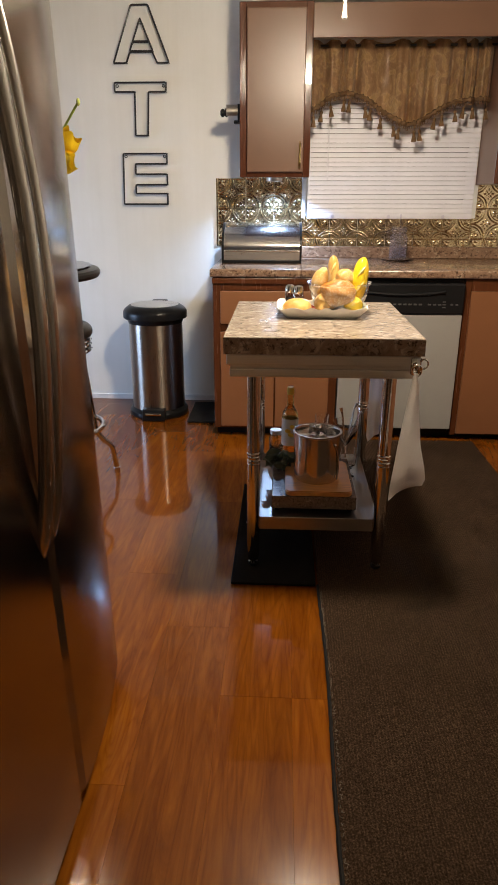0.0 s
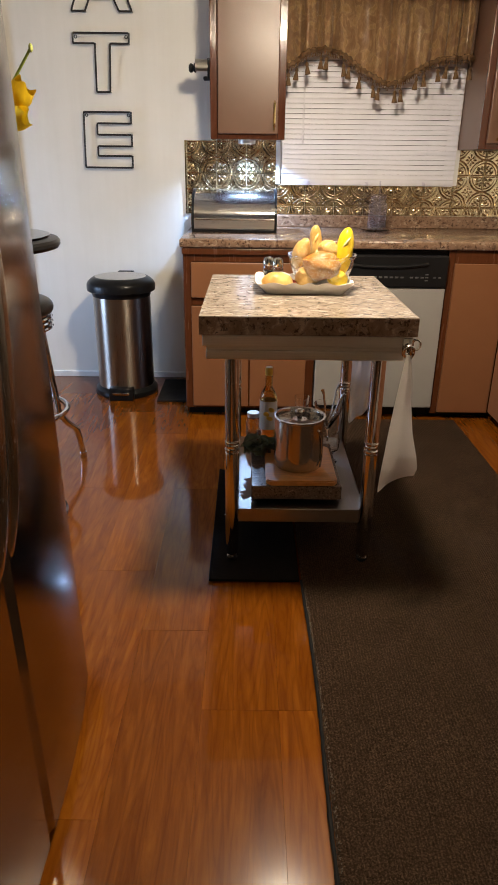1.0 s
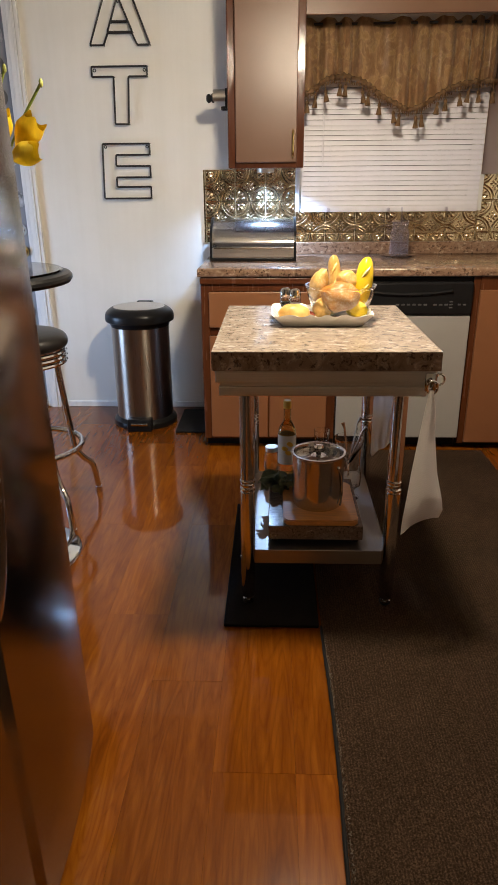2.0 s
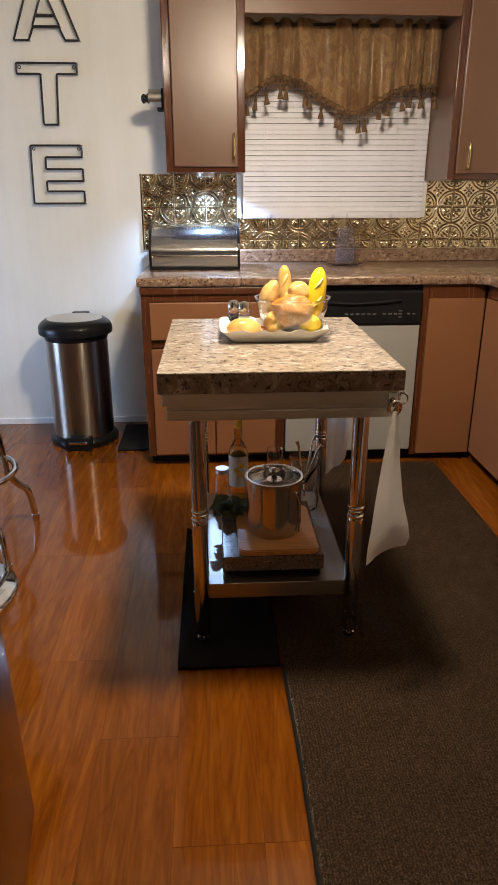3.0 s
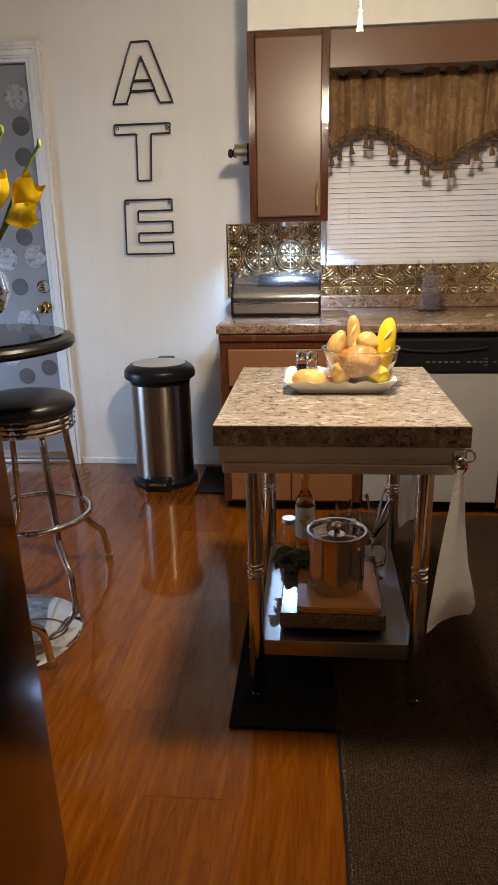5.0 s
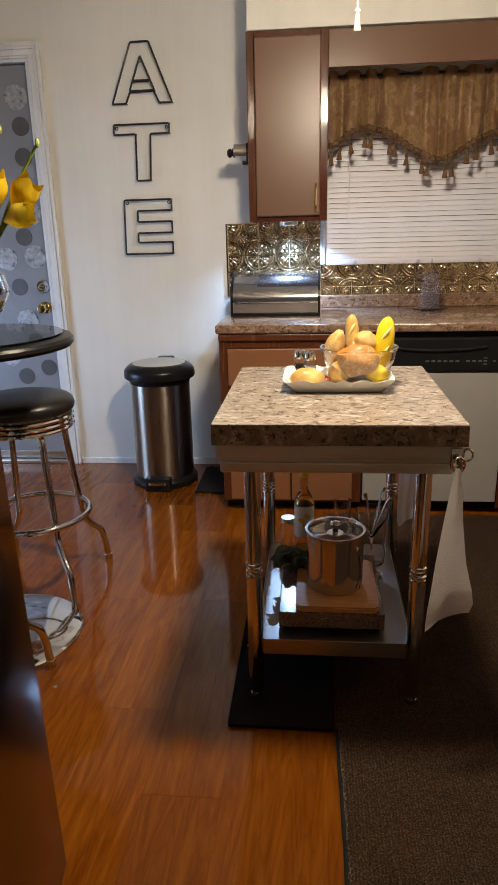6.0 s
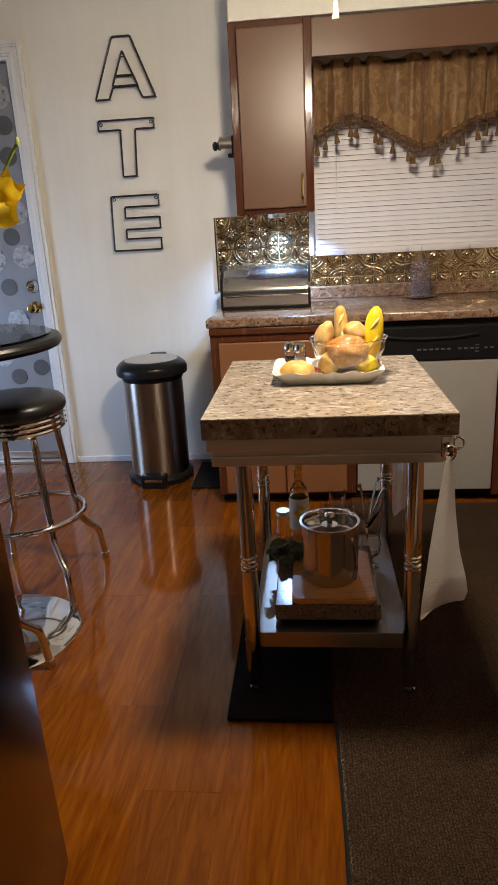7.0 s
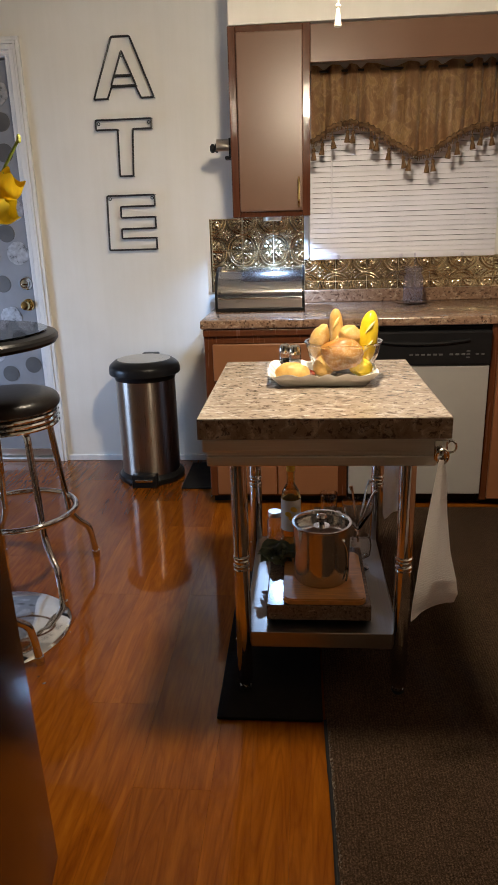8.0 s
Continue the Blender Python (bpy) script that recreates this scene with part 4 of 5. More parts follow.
part("carpet", sheet(rugtop, 24, 120, 0.0075), M_RUG, rug)
edge = [(0.417 + 0.004 * math.sin((k / 150) * 23) + 0.0016 * noise.noise(Vector((k * 0.9, 0, 0))), -1.6 + 3.79 * k / 150, 0.0085) for k in range(151)]
part("binding", tube(edge, [0.005 + 0.002 * noise.noise(Vector((k * 0.8, 5, 0))) for k in range(151)], 6), M_RUBBER, rug, "worn dark binding")


def fray():
    bm = bmesh.new()
    rnd = random.Random(4)
    for k in range(500):
        y = -0.3 + 2.45 * rnd.random()
        x = 0.42 + 0.004 * math.sin(((y + 1.6) / 5.26) * 23) + 0.006 * rnd.random()
        a = rnd.uniform(-1, 1)
        tube([(x, y, 0.0105), (x + 0.005 * rnd.random(), y + 0.007 * a, 0.0125 + 0.002 * rnd.random())], 0.0009, 3, bm, False, False)
    return bm


tagged(part("frayed_threads", fray(), M_FRAY, rug, "pale frayed threads"), kind="stuff")
mat_ = thing("floor_mat", (0, 0, 0), "black rubber mat under the kitchen cart", "mat")
part("pad", box(0.115, 2.19, 0.0015, 0.408, 3.02, 0.011, 0.004), M_MAT, mat_, "", False)
part("rim", box(0.115, 2.19, 0.0105, 0.125, 3.02, 0.0125, 0.0008, 1), M_MAT, mat_, "", False)
part("rim", box(0.126, 2.19, 0.0105, 0.408, 2.2, 0.0125, 0.0008, 1), M_MAT, mat_, "", False)

# ---- kitchen cart ----
cart = thing("kitchen_cart", (0, 0, 0), "stainless steel kitchen cart with granite-look top", "kitchen cart")
C0, C1, D0, D1 = 0.094, 0.716, 2.247, 2.992
CTOP = 0.852
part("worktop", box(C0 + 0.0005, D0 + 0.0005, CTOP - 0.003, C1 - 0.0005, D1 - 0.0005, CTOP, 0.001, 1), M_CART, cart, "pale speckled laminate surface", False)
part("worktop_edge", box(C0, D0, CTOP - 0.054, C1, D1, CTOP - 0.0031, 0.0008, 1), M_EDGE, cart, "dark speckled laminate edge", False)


def apron():
    bm = box(C0 + 0.008, D0 + 0.008, 0.762, C1 - 0.008, D1 - 0.008, CTOP - 0.0545, 0.004)
    box(C0 + 0.02, D0 + 0.02, 0.75, C1 - 0.02, D1 - 0.02, 0.7615, 0.0, 1, bm)
    box(C0 + 0.018, D0 + 0.014, 0.722, C1 - 0.03, D1 - 0.014, 0.7495, 0.004, 2, bm)
    return bm


part("apron", apron(), M_APRON, cart, "brushed steel apron rail", False)
legs = []
for x, y in ((0.187, 2.315), (0.626, 2.315), (0.187, 2.935), (0.626, 2.935)):
    prof = [(0, 0.012), (0.012, 0.012), (0.0165, 0.018), (0.0165, 0.026), (0.011, 0.028), (0.011, 0.034), (0.0185, 0.036), (0.0195, 0.046), (0.021, 0.05), (0.022, 0.052),
            (0.022, 0.405), (0.0185, 0.407), (0.0232, 0.411), (0.0232, 0.418), (0.0185, 0.421), (0.02, 0.424), (0.02, 0.431), (0.0185, 0.433), (0.0232, 0.437), (0.0232, 0.443), (0.019, 0.446), (0.022, 0.449), (0.022, 0.722), (0, 0.722)]
    leg = part("leg", lathe(prof, 28, (x, y, 0)), M_CHROME, cart, "polished tubular leg")
    part("foot", lathe([(0, 0.011), (0.014, 0.011), (0.0178, 0.016), (0.0178, 0.022), (0.013, 0.024)], 20, (x, y, 0)), M_RUBBER, leg, "black bullet foot")
    sx, sy = (1 if x < 0.4 else -1), (1 if y < 2.6 else -1)
    scr = ball((x - 0.021 * sx, y, 0.178), (0.004, 0.004, 0.004), None, 0, 8)
    part("screw", scr, M_CHROME, leg)


SX0, SX1, SY0, SY1, SHZ = 0.192, 0.621, 2.318, 2.932, 0.2
shelf = part("lower_shelf", box(SX0, SY0, SHZ - 0.004, SX1, SY1, SHZ), M_SHELF, cart, "polished steel lower shelf", False)
for a, b, c, d in ((SX0, SX1, SY0 - 0.003, SY0), (SX0, SX1, SY1, SY1 + 0.003), (SX0 - 0.003, SX0, SY0, SY1), (SX1, SX1 + 0.003, SY0, SY1)):
    part("flange", box(a, c, SHZ - 0.046, b, d, SHZ + 0.002, 0.0012, 1), M_SHELF, shelf, "", False)
hookp = part("hook_plate", box(0.676, D0 + 0.003, 0.74, 0.708, D0 + 0.0075, 0.793, 0.004), M_CHROME, cart, "chrome towel hook")
part("hook_ring", tube([(0.692 + 0.014 * math.cos(a), D0 - 0.014 - 0.003 * math.sin(a), 0.757 + 0.019 * math.sin(a)) for a in [2 * math.pi * k / 20 for k in range(20)]], 0.0035, 7, None, True), M_CHROME, hookp)
part("hook_ring", tube([(0.722 + 0.012 * math.cos(a), D0 + 0.03, 0.768 + 0.015 * math.sin(a)) for a in [-2.0 + 4.6 * k / 16 for k in range(17)]], 0.003, 7), M_CHROME, hookp)


def hanging_towel(top, rows, folds=7, depth=0.02):
    """A towel gathered at top, opening downward; rows: height, left x, right x, y."""
    def f(u, v):
        s = v * (len(rows) - 1)
        i = min(len(rows) - 2, int(s))
        t = s - i
        t = t * t * (3 - 2 * t) * 0.4 + t * 0.6
        z, a, b, y = [p + (q - p) * t for p, q in zip(rows[i], rows[i + 1])]
        w = (b - a)
        x = a + w * u
        k = min(1, w / 0.07)
        yy = y + depth * k * (math.sin(u * folds) + 0.4 * math.sin(u * folds * 2.3 + v * 3)) + 0.05 * k * (u - 0.4) ** 2
        low = max(0, v - 0.75) / 0.25
        return (x, yy, z + 0.07 * low * (u - 0.45) * 0.9)
    return sheet(f, 40, 50, 0.004)


tw = thing("hand_towel", (0, 0, 0), "white textured hand towel hanging from the cart hook", "towel")
part("cloth", hanging_towel(0.745, [(0.752, 0.683, 0.694, 2.222), (0.705, 0.674, 0.702, 2.21), (0.62, 0.657, 0.705, 2.185), (0.53, 0.64, 0.713, 2.155), (0.465, 0.63, 0.727, 2.138), (0.432, 0.625, 0.731, 2.132), (0.41, 0.622, 0.722, 2.13), (0.396, 0.62, 0.703, 2.129), (0.388, 0.619, 0.672, 2.128)], 3.5, 0.006), M_CLOTH, tw)
tw2 = thing("hand_towel", (0, 0, 0), "white towel hanging at the far side of the cart", "towel")
part("cloth", hanging_towel(0.745, [(0.76, 0.668, 0.725, 3.022), (0.6, 0.66, 0.74, 3.022), (0.4, 0.652, 0.75, 3.024), (0.3, 0.65, 0.745, 3.026), (0.255, 0.668, 0.74, 3.026)], 5, 0.012), M_CLOTH, tw2)

# things on the lower shelf
SZ = 0.2025
slab = thing("granite_slab", (0.4, 2.545, SZ), "thick dark granite slab on small rubber feet", "stone slab")
part("stone", box(-0.15, -0.185, 0.012, 0.15, 0.185, 0.06, 0.003), M_SLAB, slab, "", False)
for x in (-0.13, 0.13):
    for y in (-0.165, 0.165):
        part("foot", lathe([(0, 0), (0.009, 0), (0.01, 0.012), (0, 0.012)], 12, (x, y, 0)), M_RUBBER, slab)
brd = thing("cutting_board", (0.417, 2.51, SZ + 0.06), "bamboo cutting board with rounded corners", "cutting board")
bm = bmesh.new()
cs = []
for sx, sy, a0 in ((1, 1, 0), (-1, 1, 90), (-1, -1, 180), (1, -1, 270)):
    for k in range(6):
        a = radians(a0 + 18 * k)
        cs.append((sx * 0.095 + 0.024 * math.cos(a), sy * 0.126 + 0.024 * math.sin(a)))
f = bm.faces.new([bm.verts.new((x, y, 0.0005)) for x, y in cs])
r = bmesh.ops.extrude_face_region(bm, geom=[f])
bmesh.ops.translate(bm, vec=(0, 0, 0.019), verts=[v for v in r["geom"] if isinstance(v, bmesh.types.BMVert)])
bmesh.ops.bevel(bm, geom=[e for e in bm.edges if abs(e.verts[0].co.z - e.verts[1].co.z) < 1e-5], offset=0.004, segments=2, affect="EDGES")
part("wood", bm, M_BOARD, brd)
BZ = SZ + 0.0797
pot = thing("ice_bucket", (0.412, 2.5, BZ), "polished steel ice bucket with knobbed lid", "ice bucket")
part("body", lathe([(0, 0), (0.079, 0), (0.082, 0.004), (0.0835, 0.02), (0.0845, 0.172), (0.0885, 0.177), (0.0885, 0.181), (0.081, 0.181), (0.0775, 0.175), (0.0765, 0.15), (0.0755, 0.02), (0, 0.015)], 64), M_POT, pot)
pl = part("lid", lathe([(0, 0.168), (0.024, 0.168), (0.03, 0.164), (0.0755, 0.158), (0.076, 0.154), (0, 0.154)], 48), M_POT, pot, "recessed steel lid")
part("knob", lathe([(0, 0.168), (0.009, 0.168), (0.008, 0.18), (0.014, 0.188), (0.0165, 0.196), (0.013, 0.203), (0, 0.205)], 24), M_CHROME, pl, "chrome lid knob")
part("lug", ball((0.061, -0.059, 0.145), (0.006, 0.006, 0.006), None, 0, 12), M_CHROME, pot)
part("bail", tube(smooth_path([(0.061, -0.059, 0.145), (0.073, -0.048, 0.11), (0.077, -0.041, 0.05), (0.071, -0.055, 0.012)], 5), 0.003, 7), M_POT, pot, "folded side handle")

bottle = thing("bottle", (0.316, 2.83, SZ), "clear bottle with pale lemon label", "bottle")
part("glass_body", lathe([(0, 0), (0.03, 0), (0.034, 0.005), (0.034, 0.205), (0.03, 0.225), (0.016, 0.25), (0.0135, 0.255), (0.0135, 0.305), (0.011, 0.305), (0.011, 0.25), (0.026, 0.215), (0.031, 0.19), (0.031, 0.008), (0, 0.006)], 32), M_AMBER, bottle)
lab = part("label", lathe([(0.0345, 0.085), (0.0345, 0.2)], 32), M_LABEL, bottle, "pale label with yellow lemons")
for x, z in ((-0.008, 0.15), (0.01, 0.168), (0.004, 0.133)):
    part("lemon_print", ball((x, -0.0335, z), (0.013, 0.0025, 0.009), None, 0, 12, (0, 25, 0)), M_LEMON, lab)
part("cap", lathe([(0, 0.33), (0.013, 0.33), (0.015, 0.325), (0.015, 0.3), (0, 0.3)], 18), M_LEMON, bottle, "yellow cap")
jar = thing("glass_jar", (0.258, 2.86, SZ), "small clear glass jar with steel lid", "jar")
part("body", lathe([(0, 0), (0.026, 0), (0.028, 0.004), (0.028, 0.1), (0.022, 0.115), (0.022, 0.12), (0.019, 0.12), (0.025, 0.1), (0.025, 0.006), (0, 0.005)], 24), M_GLASS, jar)
part("lid", lathe([(0, 0.135), (0.024, 0.135), (0.025, 0.118), (0, 0.118)], 24), M_STEEL, jar, "steel lid")
tum = thing("drinking_glass", (0.45, 2.87, SZ), "tall clear drinking glass", "glass")
part("bowl", lathe([(0, 0), (0.02, 0), (0.03, 0.2), (0.0285, 0.2), (0.0187, 0.012), (0, 0.011)], 28), M_GLASS, tum)
shk = thing("shaker", (0.478, 2.79, SZ), "small white plastic shaker", "shaker")
part("body", lathe([(0, 0), (0.018, 0), (0.019, 0.12), (0.014, 0.13), (0.015, 0.155), (0.008, 0.165), (0, 0.166)], 20), M_WHITE, shk)
gob = thing("martini_glass", (0.545, 2.79, SZ), "clear wide cocktail glass holding bar tools", "glass")
part("bowl", lathe([(0, 0.0), (0.035, 0.0), (0.035, 0.003), (0.005, 0.008), (0.004, 0.09), (0.05, 0.17), (0.055, 0.2), (0.0535, 0.2), (0.0485, 0.171), (0.003, 0.097), (0, 0.096)], 32), M_GLASS, gob)
for k, (dx, dy, h) in enumerate(((0.035, 0.02, 0.27), (0.05, 0.0, 0.24), (-0.02, 0.015, 0.25))):
    tl = thing("bar_tool", (0.545, 2.79, SZ + 0.1), "steel bar tool standing in a glass", "utensil", "bar tools in the glass")
    part("handle", tube([(0.1 * dx, 0.1 * dy, 0.005), (dx * 0.9, dy, h - 0.12), (dx * 1.2, dy * 1.2, h - 0.1)], [0.003, 0.004, 0.007], 8), M_CHROME, tl)
wine = thing("wine_glass", (0.55, 2.7, SZ), "short stemmed clear glass", "glass")
part("bowl", lathe([(0, 0), (0.028, 0), (0.028, 0.003), (0.006, 0.01), (0.006, 0.03), (0.03, 0.05), (0.034, 0.085), (0.028, 0.12), (0.0265, 0.12), (0.032, 0.085), (0.028, 0.052), (0, 0.036)], 28), M_GLASS, wine)
vine = thing("artificial_leaves", (0.262, 2.62, SZ + 0.052), "bunch of dark green artificial leaves and grapes", "artificial plant")
rnd = random.Random(9)
for k in range(26):
    c = Vector((rnd.uniform(-0.03, 0.06), rnd.uniform(-0.04, 0.05), rnd.uniform(0.03, 0.075)))

    def leaf(u, v, c=c, s=rnd.uniform(0.03, 0.045)):
        w = math.sin(math.pi * u) ** 0.7 * s * 0.5
        return (c.x + (u - 0.5) * s * 1.5, c.y + (v - 0.5) * 2 * w, c.z - 0.6 * s * u * u + 0.12 * s * math.cos(v * 6.3))
    bm = sheet(leaf, 6, 4, 0.0006)
    bmesh.ops.rotate(bm, cent=c, matrix=Euler((rnd.uniform(-0.7, 0.7), rnd.uniform(-0.6, 0.6), rnd.uniform(0, 6.3))).to_matrix(), verts=bm.verts)
    part("leaf", bm, M_LEAF, vine)
for k in range(18):
    part("grape", ball((rnd.uniform(0.0, 0.04), rnd.uniform(-0.03, 0.04), 0.0195 + rnd.uniform(0, 0.03)), (0.011,) * 3, None, 0, 10), M_LEAF, vine)

# things on the cart top
tray = thing("serving_tray", (0.417, 2.675, CTOP), "white ceramic tray with wavy rim", "tray")


def tray_mesh():
    n = 120
    levels = ((0.0, 0.118, 0.075, 0), (0.0005, 0.138, 0.098, 0), (0.02, 0.157, 0.117, 0.3), (0.036, 0.172, 0.134, 1), (0.039, 0.174, 0.136, 1), (0.038, 0.168, 0.13, 1), (0.02, 0.151, 0.111, 0.3), (0.008, 0.136, 0.095, 0), (0.007, 0.11, 0.07, 0))
    bm = bmesh.new()
    rings = []
    for z, hx, hy, w in levels:
        ring = []
        for k in range(n):
            a = 2 * math.pi * k / n
            c, s = math.cos(a), math.sin(a)
            e = 11
            q = (abs(c / hx) ** e + abs(s / hy) ** e) ** (-1 / e)
            ring.append(bm.verts.new((q * c * 0.93, q * s * 0.86, z + 0.0036 * w * math.sin(a * 16))))
        rings.append(ring)
    for a, b in zip(rings, rings[1:]):
        for k in range(n):
            bm.faces.new((a[k], a[(k + 1) % n], b[(k + 1) % n], b[k]))
    bm.faces.new(rings[0]), bm.faces.new(rings[-1])
    return bm


part("dish", tray_mesh(), M_WHITE, tray)
TZ = CTOP + 0.0072
bowl = thing("glass_bowl", (0.481, 2.705, TZ), "clear glass bowl full of bread rolls", "bowl")
part("glass", lathe([(0, 0), (0.066, 0), (0.07, 0.003), (0.092, 0.035), (0.108, 0.075), (0.113, 0.1), (0.117, 0.103), (0.117, 0.108), (0.11, 0.108), (0.1045, 0.076), (0.0885, 0.037), (0.066, 0.0065), (0, 0.006)], 56), M_GLASS, bowl)


def loaf(name, place, size, turn, m, label, seed=0, scores=0, blunt=1.0):
    t = thing(name, place, label, "bread", "bread on the tray")
    part("crust", ball((0, 0, 0), size, None, 0.16 if blunt == 1 else 0.06, 28, turn, seed, blunt), m, t)
    if scores:
        for k in range(scores):
            q = (k + 0.5) / scores - 0.5
            line = []
            for n in range(9):
                w = (n / 8 - 0.5)
                zz = q * 1.5 + w * 1.1 / scores
                xx = w * 0.9
                rest = 1 - zz * zz - xx * xx
                line.append(pose(0, 0, 0, *turn) @ Vector((xx * size[0], -size[1] * 0.99 * math.sqrt(max(0.02, rest)), zz * size[2])))
            part("score", tube(line, [0.001 + 0.0038 * math.sin(math.pi * n / 8) for n in range(9)], 8), M_SCORE, t, "pale split in the crust")
    return t


bz = TZ
loaf("bread_bun", (0.474, 2.645, bz + 0.077), (0.062, 0.042, 0.047), (0, 0, 0), M_BUN, "brown round bun with white seeds", 1)
loaf("bread_roll", (0.408, 2.69, bz + 0.112), (0.027, 0.027, 0.052), (0, 18, 0), M_SEED, "golden seeded oval roll in the bowl", 2)
loaf("bread_roll", (0.502, 2.715, bz + 0.118), (0.036, 0.03, 0.034), (0, 20, 0), M_SEED, "golden sesame roll in the bowl", 3)
loaf("breadstick", (0.463, 2.755, bz + 0.13), (0.022, 0.022, 0.066), (-8, -3, 0), M_ROLL, "golden twisted breadstick in the bowl", 4, 2, 0.7)
loaf("bread_loaf", (0.556, 2.71, bz + 0.118), (0.029, 0.028, 0.076), (-6, 6, 0), M_BAG, "bright yellow baguette with pale split", 5, 2, 0.8)
loaf("bread_roll", (0.425, 2.66, bz + 0.042), (0.038, 0.03, 0.03), (0, -40, 0), M_ROLL, "golden oval roll in the bowl", 6)
loaf("bread_roll", (0.53, 2.66, bz + 0.036), (0.036, 0.028, 0.026), (0, 15, 0), M_BAG, "small yellow roll in the bowl", 7)
loaf("bread_roll", (0.47, 2.74, bz + 0.045), (0.055, 0.04, 0.035), (0, 0, 30), M_ROLL, "golden oval roll in the bowl", 8)
loaf("bread_roll", (0.326, 2.612, bz + 0.03), (0.052, 0.034, 0.031), (0, 0, 5), M_ROLL, "glossy golden bun on the tray", 9)
loaf("bread_roll", (0.378, 2.64, bz + 0.016), (0.018, 0.02, 0.016), (0, 0, 0), M_BERRY, "small dark red fruit", 11)
for x, y, fill, lab in ((0.303, 2.79, M_PEPPER, "glass pepper shaker with steel top"), (0.335, 2.765, M_SALT, "glass salt shaker with steel top")):
    sk = thing("shaker", (x, y, TZ), lab, "shaker", "salt and pepper shakers")
    part("glass_body", lathe([(0, 0), (0.02, 0), (0.022, 0.004), (0.018, 0.06), (0.0165, 0.06), (0.02, 0.005), (0, 0.004)], 16), M_GLASS, sk)
    part("filling", lathe([(0, 0.0045), (0.0192, 0.0055), (0.0178, 0.04), (0, 0.041)], 16), fill, sk)
    part("cap", lathe([(0.0185, 0.058), (0.019, 0.062), (0.019, 0.072), (0.016, 0.082), (0.008, 0.087), (0, 0.088)], 20), M_CHROME, sk, "dimpled chrome cap")

# ---- bar table, stools and flowers ----
TX, TY, TH = -0.70, 2.6, 1.018
tb = thing("bar_table", (TX, TY, 0), "round black bar table with chrome base and glass top", "table")
part("base_plate", lathe([(0, 0), (0.25, 0), (0.252, 0.004), (0.24, 0.012), (0.12, 0.022), (0.05, 0.03), (0.036, 0.05), (0, 0.05)], 64), M_CHROME, tb, "polished chrome disc base")
part("column", lathe([(0, 0.03), (0.036, 0.03), (0.036, 0.96), (0.07, 0.985), (0, 0.985)], 36), M_CHROME, tb, "chrome column")
part("tabletop", lathe([(0, 0.982), (0.29, 0.982), (0.311, 0.986), (0.318, 0.996), (0.318, 1.006), (0.312, 1.014), (0.3, TH), (0, TH)], 80), M_BLACK, tb, "black moulded edge top")
part("glass_top", lathe([(0, TH + 0.001), (0.286, TH + 0.001), (0.288, TH + 0.004), (0.286, TH + 0.008), (0, TH + 0.008)], 80), M_SMOKE, tb, "clear glass disc")


def stool(x, y, turn):
    s = thing("bar_stool", (0, 0, 0), "chrome bar stool with round black vinyl seat", "stool", "stools round the bar table")
    part("cushion", lathe([(0, 0.7), (0.17, 0.7), (0.18, 0.7035), (0.1855, 0.712), (0.187, 0.723), (0.1855, 0.733), (0.181, 0.742), (0.173, 0.7495), (0.16, 0.7555), (0.135, 0.761), (0.1, 0.7645), (0.05, 0.7665), (0, 0.767)], 56), M_VINYL, s, "padded black vinyl cushion")
    for z in (0.648, 0.667, 0.686):
        part("seat_band", lathe([(0.168, z - 0.009), (0.178, z - 0.006), (0.181, z), (0.178, z + 0.006), (0.168, z + 0.009)], 56), M_CHROME, s, "ribbed chrome band")
    part("seat_pan", lathe([(0, 0.64), (0.168, 0.64), (0.17, 0.699), (0, 0.699)], 40), M_CHROME, s)
    for k in range(4):
        a = radians(45 + 90 * k)
        pts = smooth_path([(0.06, 0.637), (0.12, 0.64), (0.148, 0.618), (0.155, 0.56), (0.182, 0.3), (0.19, 0.24), (0.225, 0.185), (0.26, 0.15), (0.272, 0.11), (0.285, 0.012)], 5)
        leg = part("leg", tube([(q.x * math.cos(a), q.x * math.sin(a), q.y) for q in pts], 0.0125, 12), M_CHROME, s)
        part("foot", lathe([(0, 0.002), (0.014, 0.002), (0.016, 0.006), (0.015, 0.03), (0, 0.03)], 14, (0.284 * math.cos(a), 0.284 * math.sin(a), 0)), M_CHROME, leg, "steel foot cap")
    part("foot_ring", tube([(0.2 * math.cos(a), 0.2 * math.sin(a), 0.3) for a in [2 * math.pi * k / 56 for k in range(56)]], 0.0115, 12, None, True), M_CHROME, s, "round chrome footrest ring")
    s.matrix_basis = pose(x, y, 0, 0, 0, turn)
    return s


first = stool(-0.712, 2.95, 0)
copy_thing(first, pose(-0.677, 2.22, 0, 0, 0, 0))

vase = thing("vase", (-0.665, 2.6, TH + 0.009), "clear glass vase filled with red and green fruits", "vase")
part("glass", lathe([(0, 0), (0.055, 0), (0.06, 0.006), (0.03, 0.02), (0.035, 0.03), (0.09, 0.07), (0.115, 0.125), (0.105, 0.175), (0.07, 0.21), (0.075, 0.225), (0.073, 0.225), (0.067, 0.21), (0.101, 0.174), (0.111, 0.125), (0.087, 0.073), (0.03, 0.035), (0, 0.032)], 48), M_GLASS, vase)
rnd = random.Random(3)
for k in range(60):
    z = 0.06 + 0.11 * k / 60
    r = 0.07 * rnd.random() ** 0.5 + (0.015 if 0.09 < z < 0.15 else 0)
    a = rnd.uniform(0, 6.3)
    g = z < 0.1
    part("filler_fruit", ball((r * math.cos(a), r * math.sin(a), z), (0.014, 0.014, 0.013), None, 0.1, 10, None, k), M_MOSS if g else M_BERRY, vase)


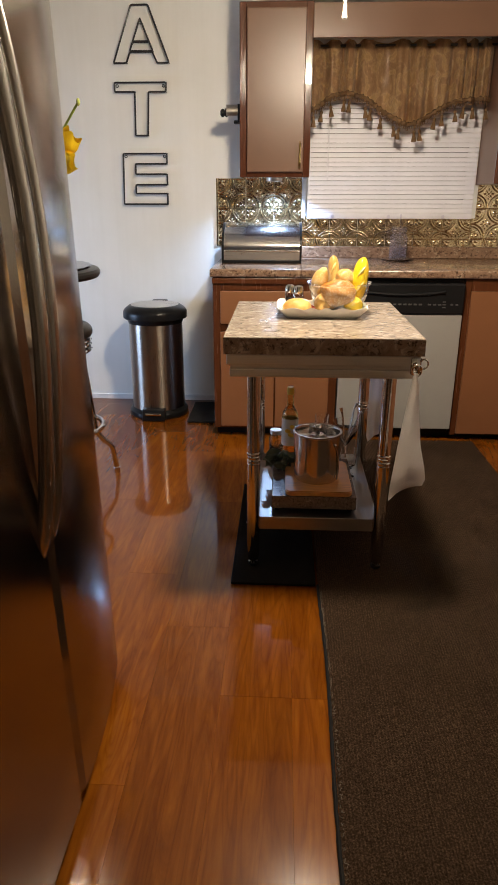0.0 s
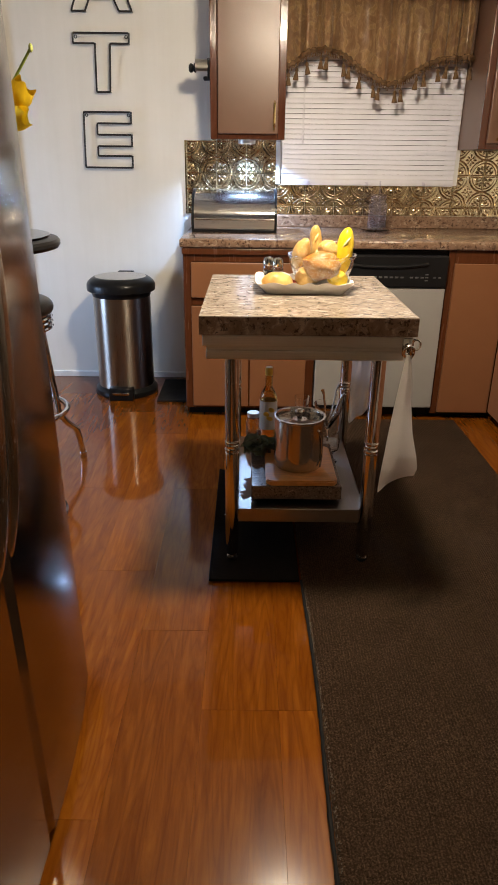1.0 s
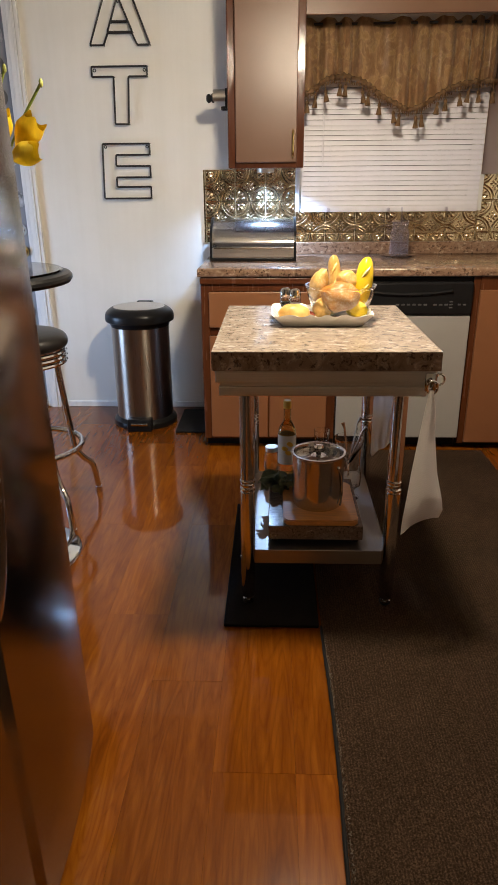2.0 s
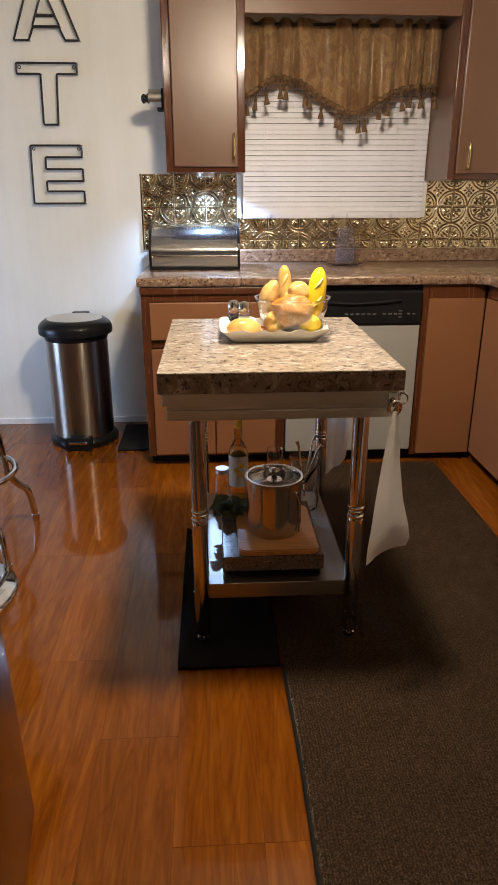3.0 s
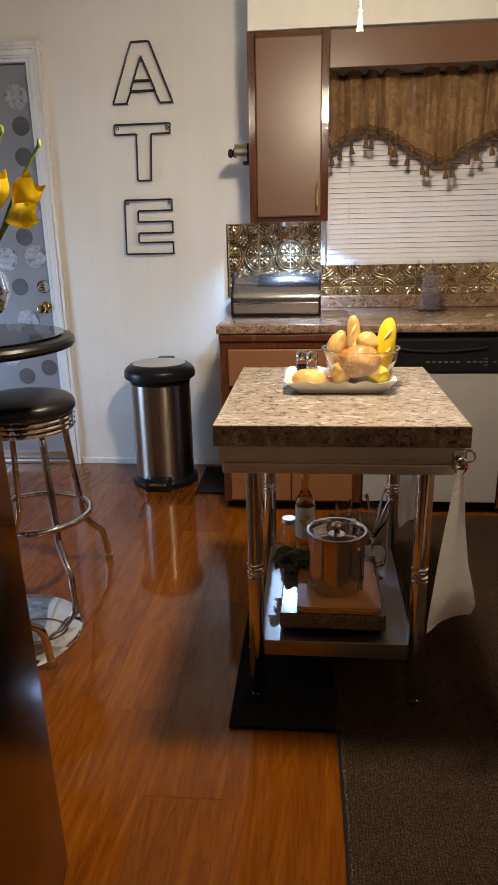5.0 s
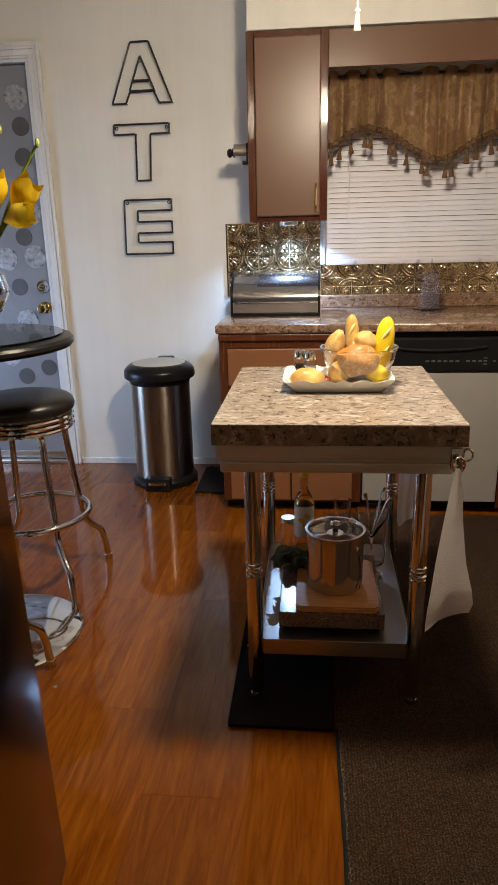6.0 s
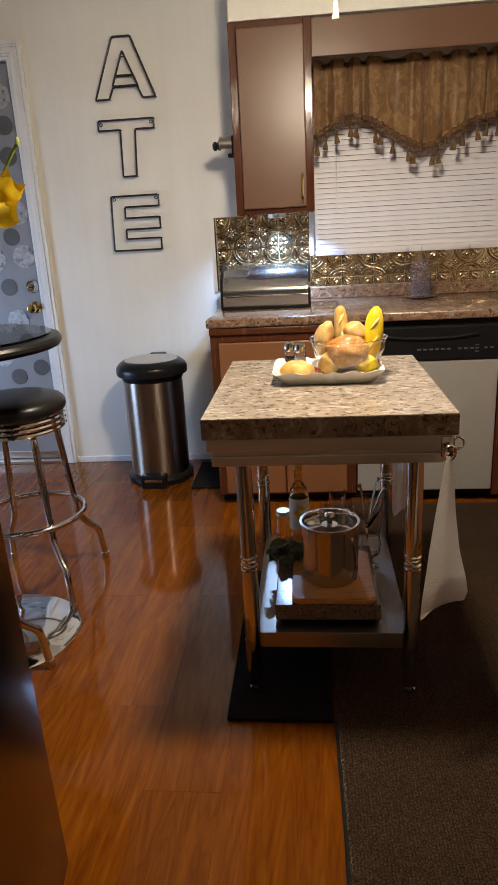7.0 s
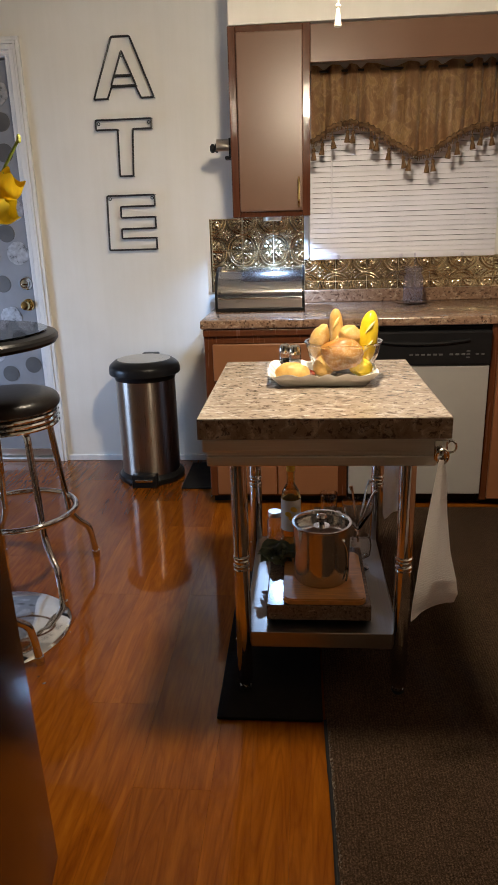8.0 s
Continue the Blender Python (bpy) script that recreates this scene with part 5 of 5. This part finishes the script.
def calla(base, tip, open_dir, size, m, label):
    """A trumpet flower on a stem."""
    fl = thing("artificial_flower", (0, 0, 0), label, "flower", "flowers in the vase")
    b, t = Vector(base), Vector(tip)
    mid = b.lerp(t, 0.5) + Vector((0, 0, 0.03))
    part("stem", tube(smooth_path([b, mid, t], 6), 0.005, 8), M_STEM, fl, "green stem")
    d = (Vector(open_dir)).normalized()
    side = d.orthogonal().normalized()
    up = d.cross(side)

    def f(u, v):
        a = 2 * math.pi * u
        rr = size * (0.09 + 0.56 * math.sin(min(1, v * 1.35) * math.pi / 2) ** 1.2) * (1 - 0.22 * max(0, v - 0.7) / 0.3)
        h = size * (1.55 * v + 0.3 * v ** 3 * (0.5 + 0.5 * math.cos(3 * a)) ** 2)
        flare = size * 0.16 * max(0, v - 0.8) * (1 + math.cos(a))
        return t + d * (h - flare) + (side * math.cos(a) + up * math.sin(a)) * (rr + flare * 0.6)
    part("petal", sheet(f, 32, 14, 0.0012), m, fl, "curled trumpet petal")
    part("spadix", tube([t + d * size * 0.1, t + d * size * 1.1], [0.006, 0.003], 8), M_LEMON, fl)
    return fl


VB = (-0.665, 2.6, TH + 0.06)
calla(VB, (-0.478, 2.55, 1.372), (0.62, -0.05, 0.72), 0.06, M_PETAL, "yellow silk calla lily")
calla(VB, (-0.492, 2.52, 1.345), (0.9, -0.15, 0.22), 0.052, M_PETALPALE, "pale yellow silk calla lily")
calla(VB, (-0.525, 2.52, 1.36), (0.18, -0.2, 0.95), 0.068, M_PETAL, "yellow silk calla lily")
calla(VB, (-0.7, 2.6, 1.4), (-0.3, 0.1, 0.8), 0.065, M_PETAL, "yellow silk calla lily")
for tip in ((-0.388, 2.55, 1.54), (-0.482, 2.54, 1.575)):
    bud = thing("artificial_flower", (0, 0, 0), "long green stem with closed bud", "flower", "flowers in the vase")
    part("stem", tube(smooth_path([VB, Vector(VB).lerp(Vector(tip), 0.6) + Vector((0.0, 0, 0.03)), tip], 6), 0.004, 7), M_STEM, bud)
    part("bud", ball(tip, (0.006, 0.006, 0.012), None, 0, 10), M_MOSS, bud)

# ---- refrigerator ----
fr = thing("refrigerator", (0, 0, 0), "stainless side-by-side refrigerator with two bowed handles", "refrigerator")
FY0, FYS, FY1, FH = 0.86, 1.28, 1.737, 1.78


def back(bm):
    """The refrigerator leans back on its rear feet."""
    for v in bm.verts:
        v.co.x -= 0.017 * (v.co.z - 0.35)
    return bm


part("cabinet", back(box(-0.95, FY0, 0.03, -0.235, FY1 - 0.002, FH - 0.02, 0.004)), surface("dark grey steel side", (0.05, 0.05, 0.05), 0.35), fr, "dark grey side and top", False)


def door_front(y0, y1):
    bm = bmesh.new()
    n = 24
    prof = []
    for k in range(n + 1):
        y = y0 + (y1 - y0) * k / n
        e = 0.014 * (max(0, 1 - (y - y0) / 0.014) ** 2 + max(0, 1 - (y1 - y) / 0.014) ** 2)
        q = max(0, (y - 1.35) / 0.37)
        prof.append((-0.138 - 0.032 * q * q - e, y))
    loop = [(-0.23, y0)] + prof + [(-0.23, y1)]
    lo = [bm.verts.new((x, y, 0.045)) for x, y in loop]
    hi = [bm.verts.new((x, y, FH)) for x, y in loop]
    for k in range(len(loop)):
        q = (k + 1) % len(loop)
        bm.faces.new((lo[k], lo[q], hi[q], hi[k]))
    bm.faces.new(lo), bm.faces.new(hi)
    return bm


for y0, y1, hy, hx in ((FY0, FYS - 0.001, 1.25, 0.0), (FYS + 0.001, FY1, 1.312, -0.004)):
    d = part("fridge_door", back(door_front(y0, y1)), M_FRIDGE, fr, "brushed stainless door")
    bow = ((-0.15, 0.655), (-0.138, 0.69), (-0.12, 0.78), (-0.104, 0.93), (-0.095, 1.06), (-0.095, 1.2), (-0.1, 1.3), (-0.114, 1.45), (-0.132, 1.56), (-0.15, 1.6))
    pts = smooth_path([(x + hx, hy, z) for x, z in bow], 5)
    part("handle", back(tube(pts, 0.0135, 14)), M_HANDLE, d, "bowed polished steel handle")
part("kick_grille", box(-0.23, FY0 + 0.01, 0.003, -0.19, FY1 - 0.02, 0.044, 0.003), M_BLACK, fr, "black kick grille", False)

# tiny clear beads added to make the bright glints on the boards beside the stool
for x, y, r in ((-0.43, 2.33, 0.006), (-0.46, 2.36, 0.004), (-0.405, 2.06, 0.006), (-0.4, 2.03, 0.005), (-0.42, 2.05, 0.004), (-0.39, 2.15, 0.004), (-0.44, 2.6, 0.004)):
    drop = thing("water_drop", (x, y, 0), "tiny clear bead added for a glint on the floor boards", "water drop", "drops on the floor")
    part("drop", lathe([(0, 0.0002), (r, 0.0002), (r * 0.9, r * 0.22), (r * 0.5, r * 0.42), (0, r * 0.48)], 14), M_GLASS, drop)

# ---- floor planks ----
PW = 0.192
plank_mesh = {}
rnd = random.Random(12)


def plank(length):
    bm = box(-PW / 2 + 0.0001, 0.0002, -0.011, PW / 2 - 0.0001, length - 0.0002, 0.0, 0.0003, 1)
    me = bpy.data.meshes.new("plank")
    bm.to_mesh(me)
    bm.free()
    me.materials.append(M_FLOOR)
    return me


x = 0.128 - PW / 2 - PW * 14
while x < RIGHT + 0.1:
    y, L = REAR - 0.15, rnd.choice((0.3, 0.6, 0.9, 1.2))
    while y < WALL + 0.1:
        L = round(min(L, WALL + 0.13 - y), 3)
        if L not in plank_mesh:
            plank_mesh[L] = plank(L)
        o = new("plank", plank_mesh[L])
        o.parent = floor
        o.location = (x, y, 0)
        y, L = y + L, rnd.choice((0.9, 1.2, 1.2))
    x += PW
